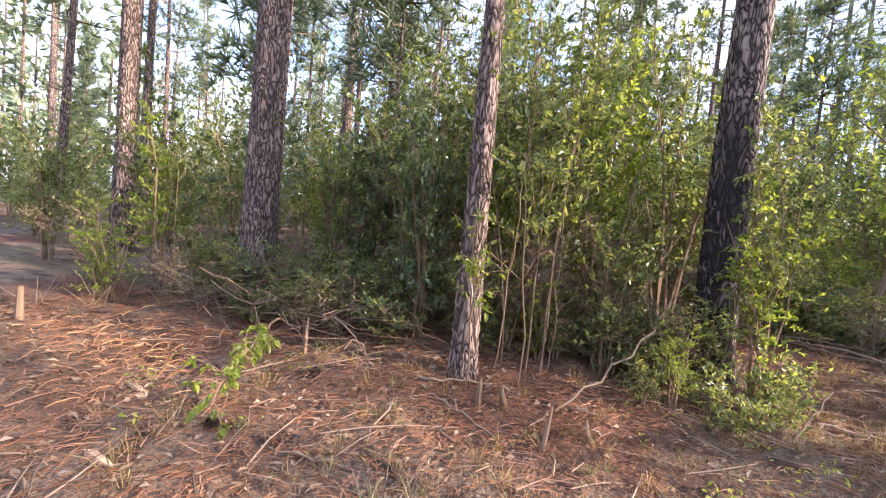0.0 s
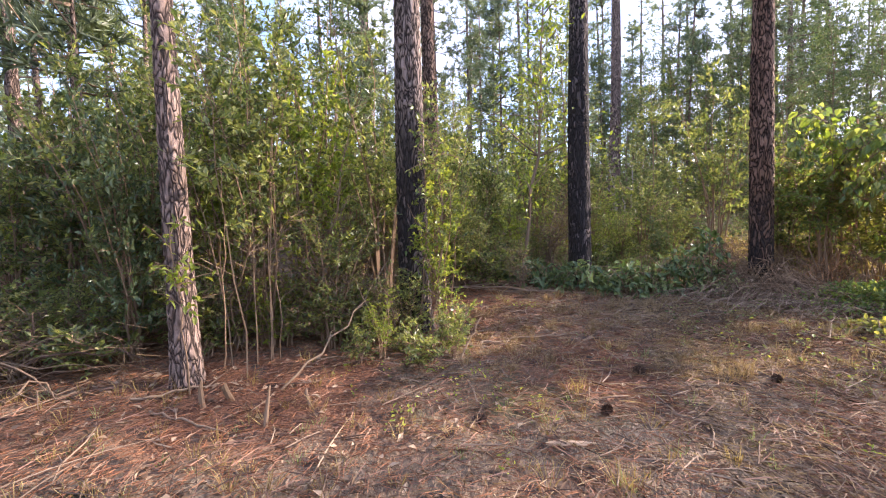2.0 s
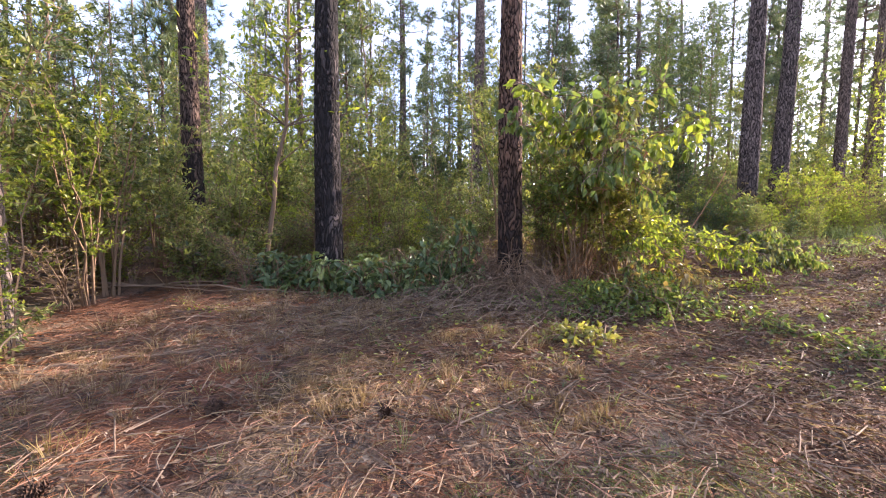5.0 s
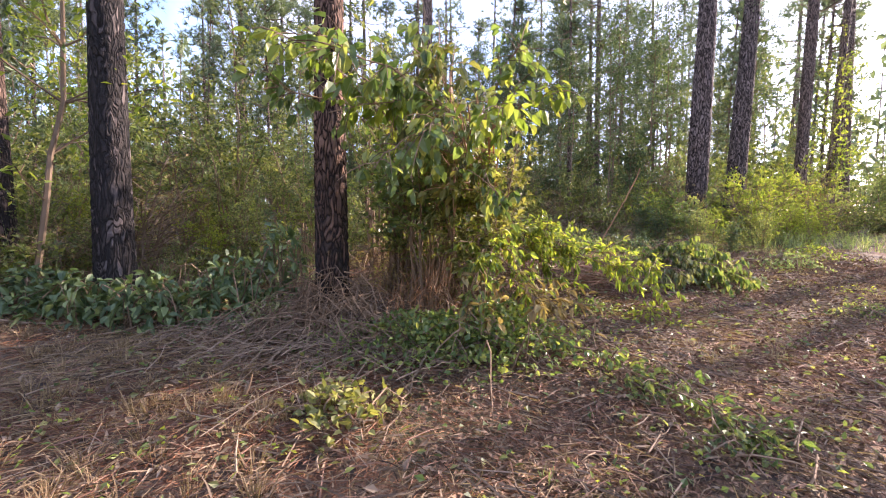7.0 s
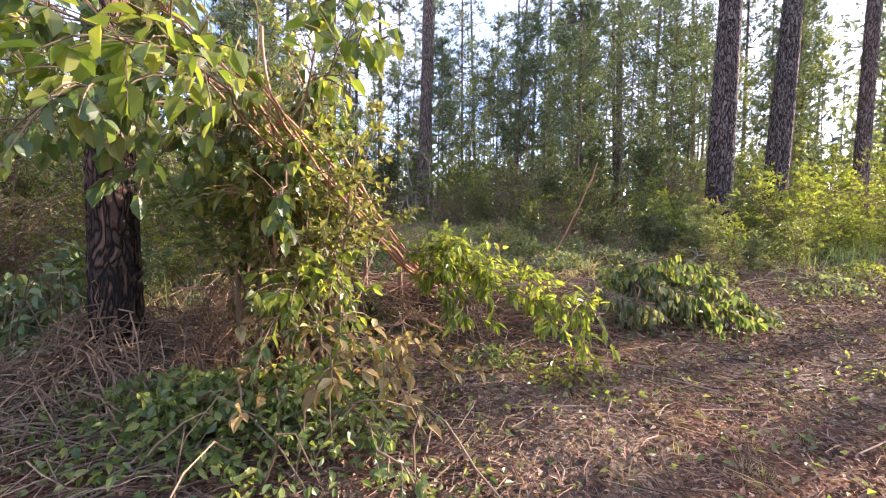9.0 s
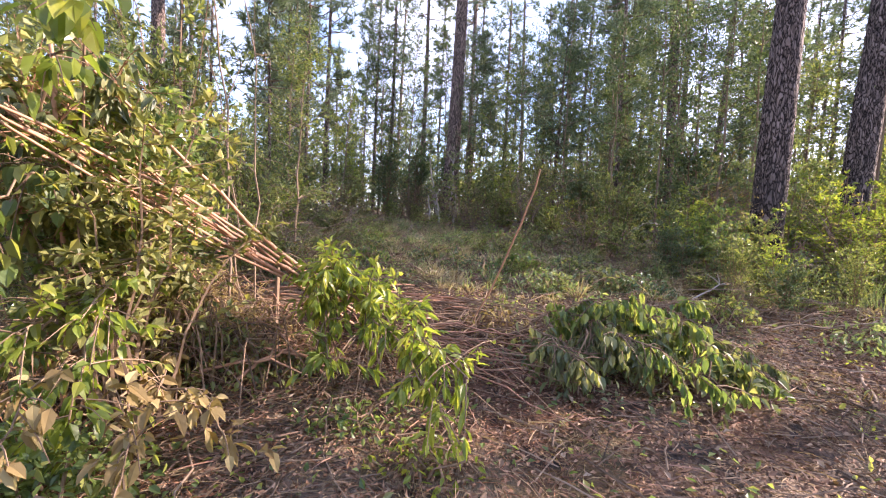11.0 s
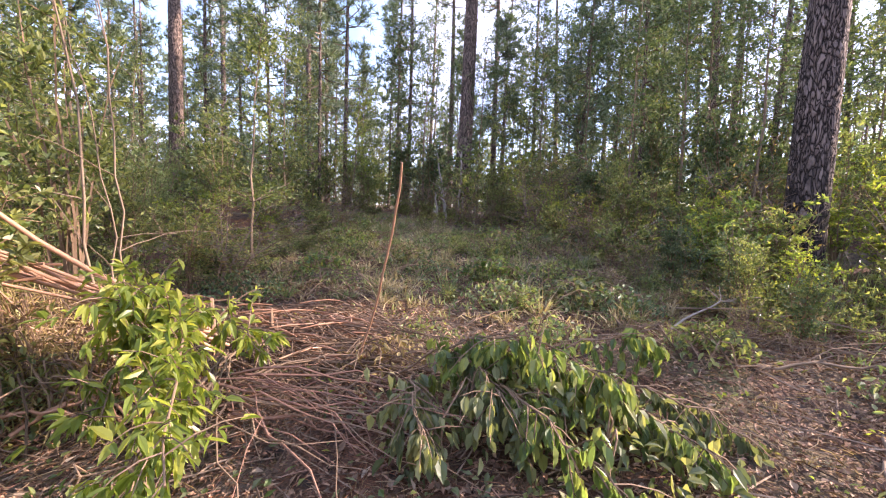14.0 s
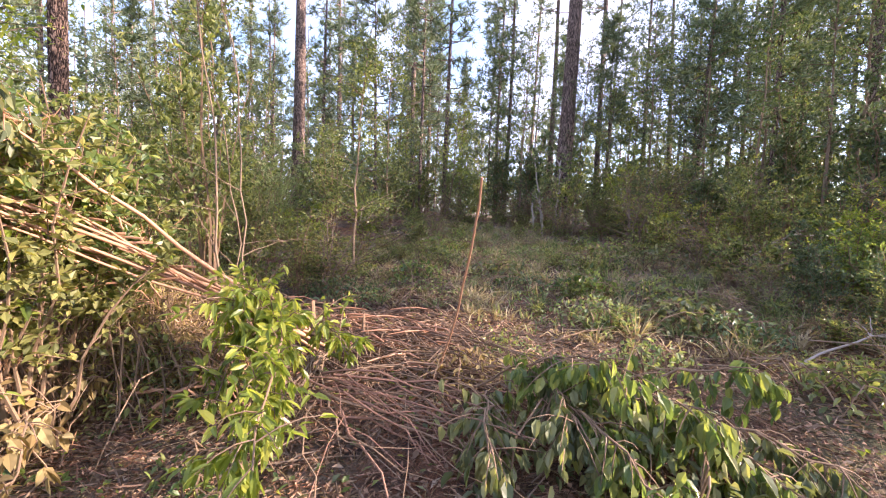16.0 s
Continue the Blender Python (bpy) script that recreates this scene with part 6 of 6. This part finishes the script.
ob = thing("brush_pile", "tangle of orange-brown sticks and dry stalks beside felled poles", "brush", 1.4, 6.7, float(land(1.4, 6.7)), group="brush piles")
for _ in range(70):
    p = np.array([rng.normal(0, 0.6), rng.normal(0, 0.5)])
    a = rng.normal(0.1, 0.5)
    d = np.array([math.cos(a), math.sin(a)]) * rng.uniform(0.2, 0.7)
    z = [float(floor_at(1.4 + q[0], 6.7 + q[1]) - land(1.4, 6.7)) + rng.uniform(0.02, 0.4) for q in (p - d, p + d)]
    w = Soup()
    tube(w, curve((*(p - d), z[0]), (*(p + d), z[1]), (0, 0, 0.08), 6, 0.02), np.linspace(rng.uniform(0.004, 0.010), 0.003, 6), 5, False)
    part("stick", w, (M_POLE, M_STEM, M_REDSTEM)[int(rng.integers(0, 3))], ob)
pile("dry_stalks", "sunlit dry tan grass among sticks", 0.9, 7.0, 0.8, 0.6, 0.6, 700, 0.2, M_WITHER, "dry stalks", -0.3, 0.3, 0.06, 30)
pile("dry_stalks", "sunlit dry tan grass beside felled poles", 1.9, 6.3, 0.6, 0.5, 0.45, 500, 0.16, M_WITHER, "dry stalks", -0.3, 0.3, 0.06, 20)

# a splintered stake and long peeled sticks beside the felled poles
stub(1.3, 5.97, 0.55, 0.03, (0.05, 0))
stick("fallen_stick", "long peeled orange-brown stick lying on dead leaves", (1.15, 5.5), (1.62, 6.5), 0.018, 0.012, (0, 0, 0.05), M_POLE, 2)
stick("fallen_stick", "peeled brown stick slanting through dry stalks", (1.9, 5.9), (2.5, 6.6, 1.2), 0.012, 0.008, (0, 0, 0.03), M_POLE, 2)
spray("cut_branch", "long leafy vine trailing out over the track", (2.15, 4.95, 0.75), (3.35, 3.3, 0.44), (0.1, 0.05, 0.03), 46, 6, 0.065, M_BROAD, 0.55, 0.2, 0.24, 0.009, None, "cut branches", 0.3)

# thin branches raked to the side of the trail
ob = thing("brush_pile", "grey-green thin branches raked flat beside the trail", "brush", 7.7, 8.8, float(land(7.7, 8.8)), group="brush piles")
for _ in range(30):
    p = np.array([rng.normal(0, 0.9), rng.normal(0, 0.5)])
    a = rng.normal(0.1, 0.35)
    d = np.array([math.cos(a), math.sin(a)]) * rng.uniform(0.25, 0.8)
    z = [float(floor_at(7.7 + q[0], 8.8 + q[1]) - land(7.7, 8.8)) + rng.uniform(0.02, 0.24) for q in (p - d, p + d)]
    w = Soup()
    tube(w, curve((*(p - d), z[0]), (*(p + d), z[1]), (0, 0, 0.05), 6, 0.025), np.linspace(rng.uniform(0.003, 0.008), 0.002, 6), 5, False)
    part("branch", w, (M_STEM, M_TWIG)[int(rng.integers(0, 2))], ob)

# bent bare saplings behind the felled poles
for foot, top, r in (((1.45, 6.85, 0.72), (1.28, 6.6, 4.6), 0.014), ((1.6, 7.0, 0.74), (1.55, 6.75, 4.2), 0.010), ((1.35, 7.1, 0.74), (1.05, 6.95, 3.6), 0.009)):
    stick("bare_sapling", "tall thin bare sapling bending over a brush tangle", foot, top, r, 0.004, (0.06, 0.05, 0), M_TWIG, 5, "bare saplings", "sapling")

# leaves shaken loose from the cuttings
for count, mat, name, label in ((900, M_BROAD, "strewn_green_leaves", "fresh green leaves strewn over the litter"), (700, M_DULL, "strewn_dull_leaves", "dull wilting leaves strewn over the litter")):
    s = Soup()
    x, y = scatter(count, (-1.0, 5.5, 2.8, 7.4))
    leaves(s, on_floor(x, y, 0.045), flat_dirs(len(x), 0.35), rng.uniform(0.035, 0.075, len(x)), rng.uniform(0.02, 0.038, len(x)), 0.3)
    tagged(part(name, s, mat), label, "leaves", kind="stuff")

# sunlit tangle below the felled poles
for x, y, h, n in ((1.75, 6.0, 0.75, 520), (2.15, 6.25, 0.5, 420), (1.4, 6.3, 0.85, 520), (1.2, 5.9, 0.7, 380)):
    pile("dry_stalks", "golden dry grass standing in a sunlit tangle", x, y, 0.45, 0.35, h, n, 0.17, M_WITHER, "dry stalks", -0.35, 0.35, 0.06, 22)
for x, y, h, mat in ((1.65, 5.9, 0.75, M_WILT), (1.3, 6.2, 0.9, M_WILT), (2.0, 6.05, 0.5, M_OLIVE)):
    pile("leaf_heap", "yellowing leafy stems in a sunlit tangle", x, y, 0.5, 0.35, h, 420, 0.065, mat, "leaf heaps", 0.1, 0.2, 0.5, 18)

# leafy mats and loose sticks left on the cleared trail
for x, y, r, mat in ((0.5, 12.0, 0.6, M_BROAD), (2.5, 10.8, 0.6, M_DULL), (4.0, 10.3, 0.5, M_BROAD), (5.2, 9.6, 0.5, M_DULL), (3.2, 13.4, 0.7, M_BROAD), (1.5, 9.9, 0.55, M_BROAD), (4.6, 12.7, 0.6, M_DULL), (-0.4, 14.0, 0.6, M_BROAD)):
    pile("cut_weeds", "broad-leaved weeds cut down on the trail", x, y, r, r * 0.7, 0.32, 240, 0.10, mat, "cut weeds", 0.1, 0.15, 0.5, 12)
for n in range(16):
    x, y, a, l = rng.uniform(0.4, 6.4), rng.uniform(8.4, 13.5), rng.normal(0.2, 0.6), rng.uniform(0.5, 1.2)
    stick("fallen_stick", "thin brown stick lying on the cleared trail", (x, y), (x + l * math.cos(a), y + l * math.sin(a)), 0.010, 0.005, (0, 0, 0.03), (M_STEM, M_TWIG)[n % 2], 2, lift=0.04)
for x, y, a, l in ((1.7, 5.7, 0.9, 0.8), (2.0, 5.8, 0.5, 0.7), (1.9, 6.1, 0.2, 0.9), (1.5, 6.0, 0.7, 0.9), (2.2, 6.3, -0.2, 0.6), (1.8, 6.4, 0.1, 0.8), (2.3, 5.9, 1.1, 0.6)):
    stick("fallen_stick", "peeled orange-brown stick in dry stalks", (x, y), (x + l * math.cos(a), y + l * math.sin(a)), 0.013, 0.008, (0, 0, 0.1), M_POLE, 2, lift=0.12)
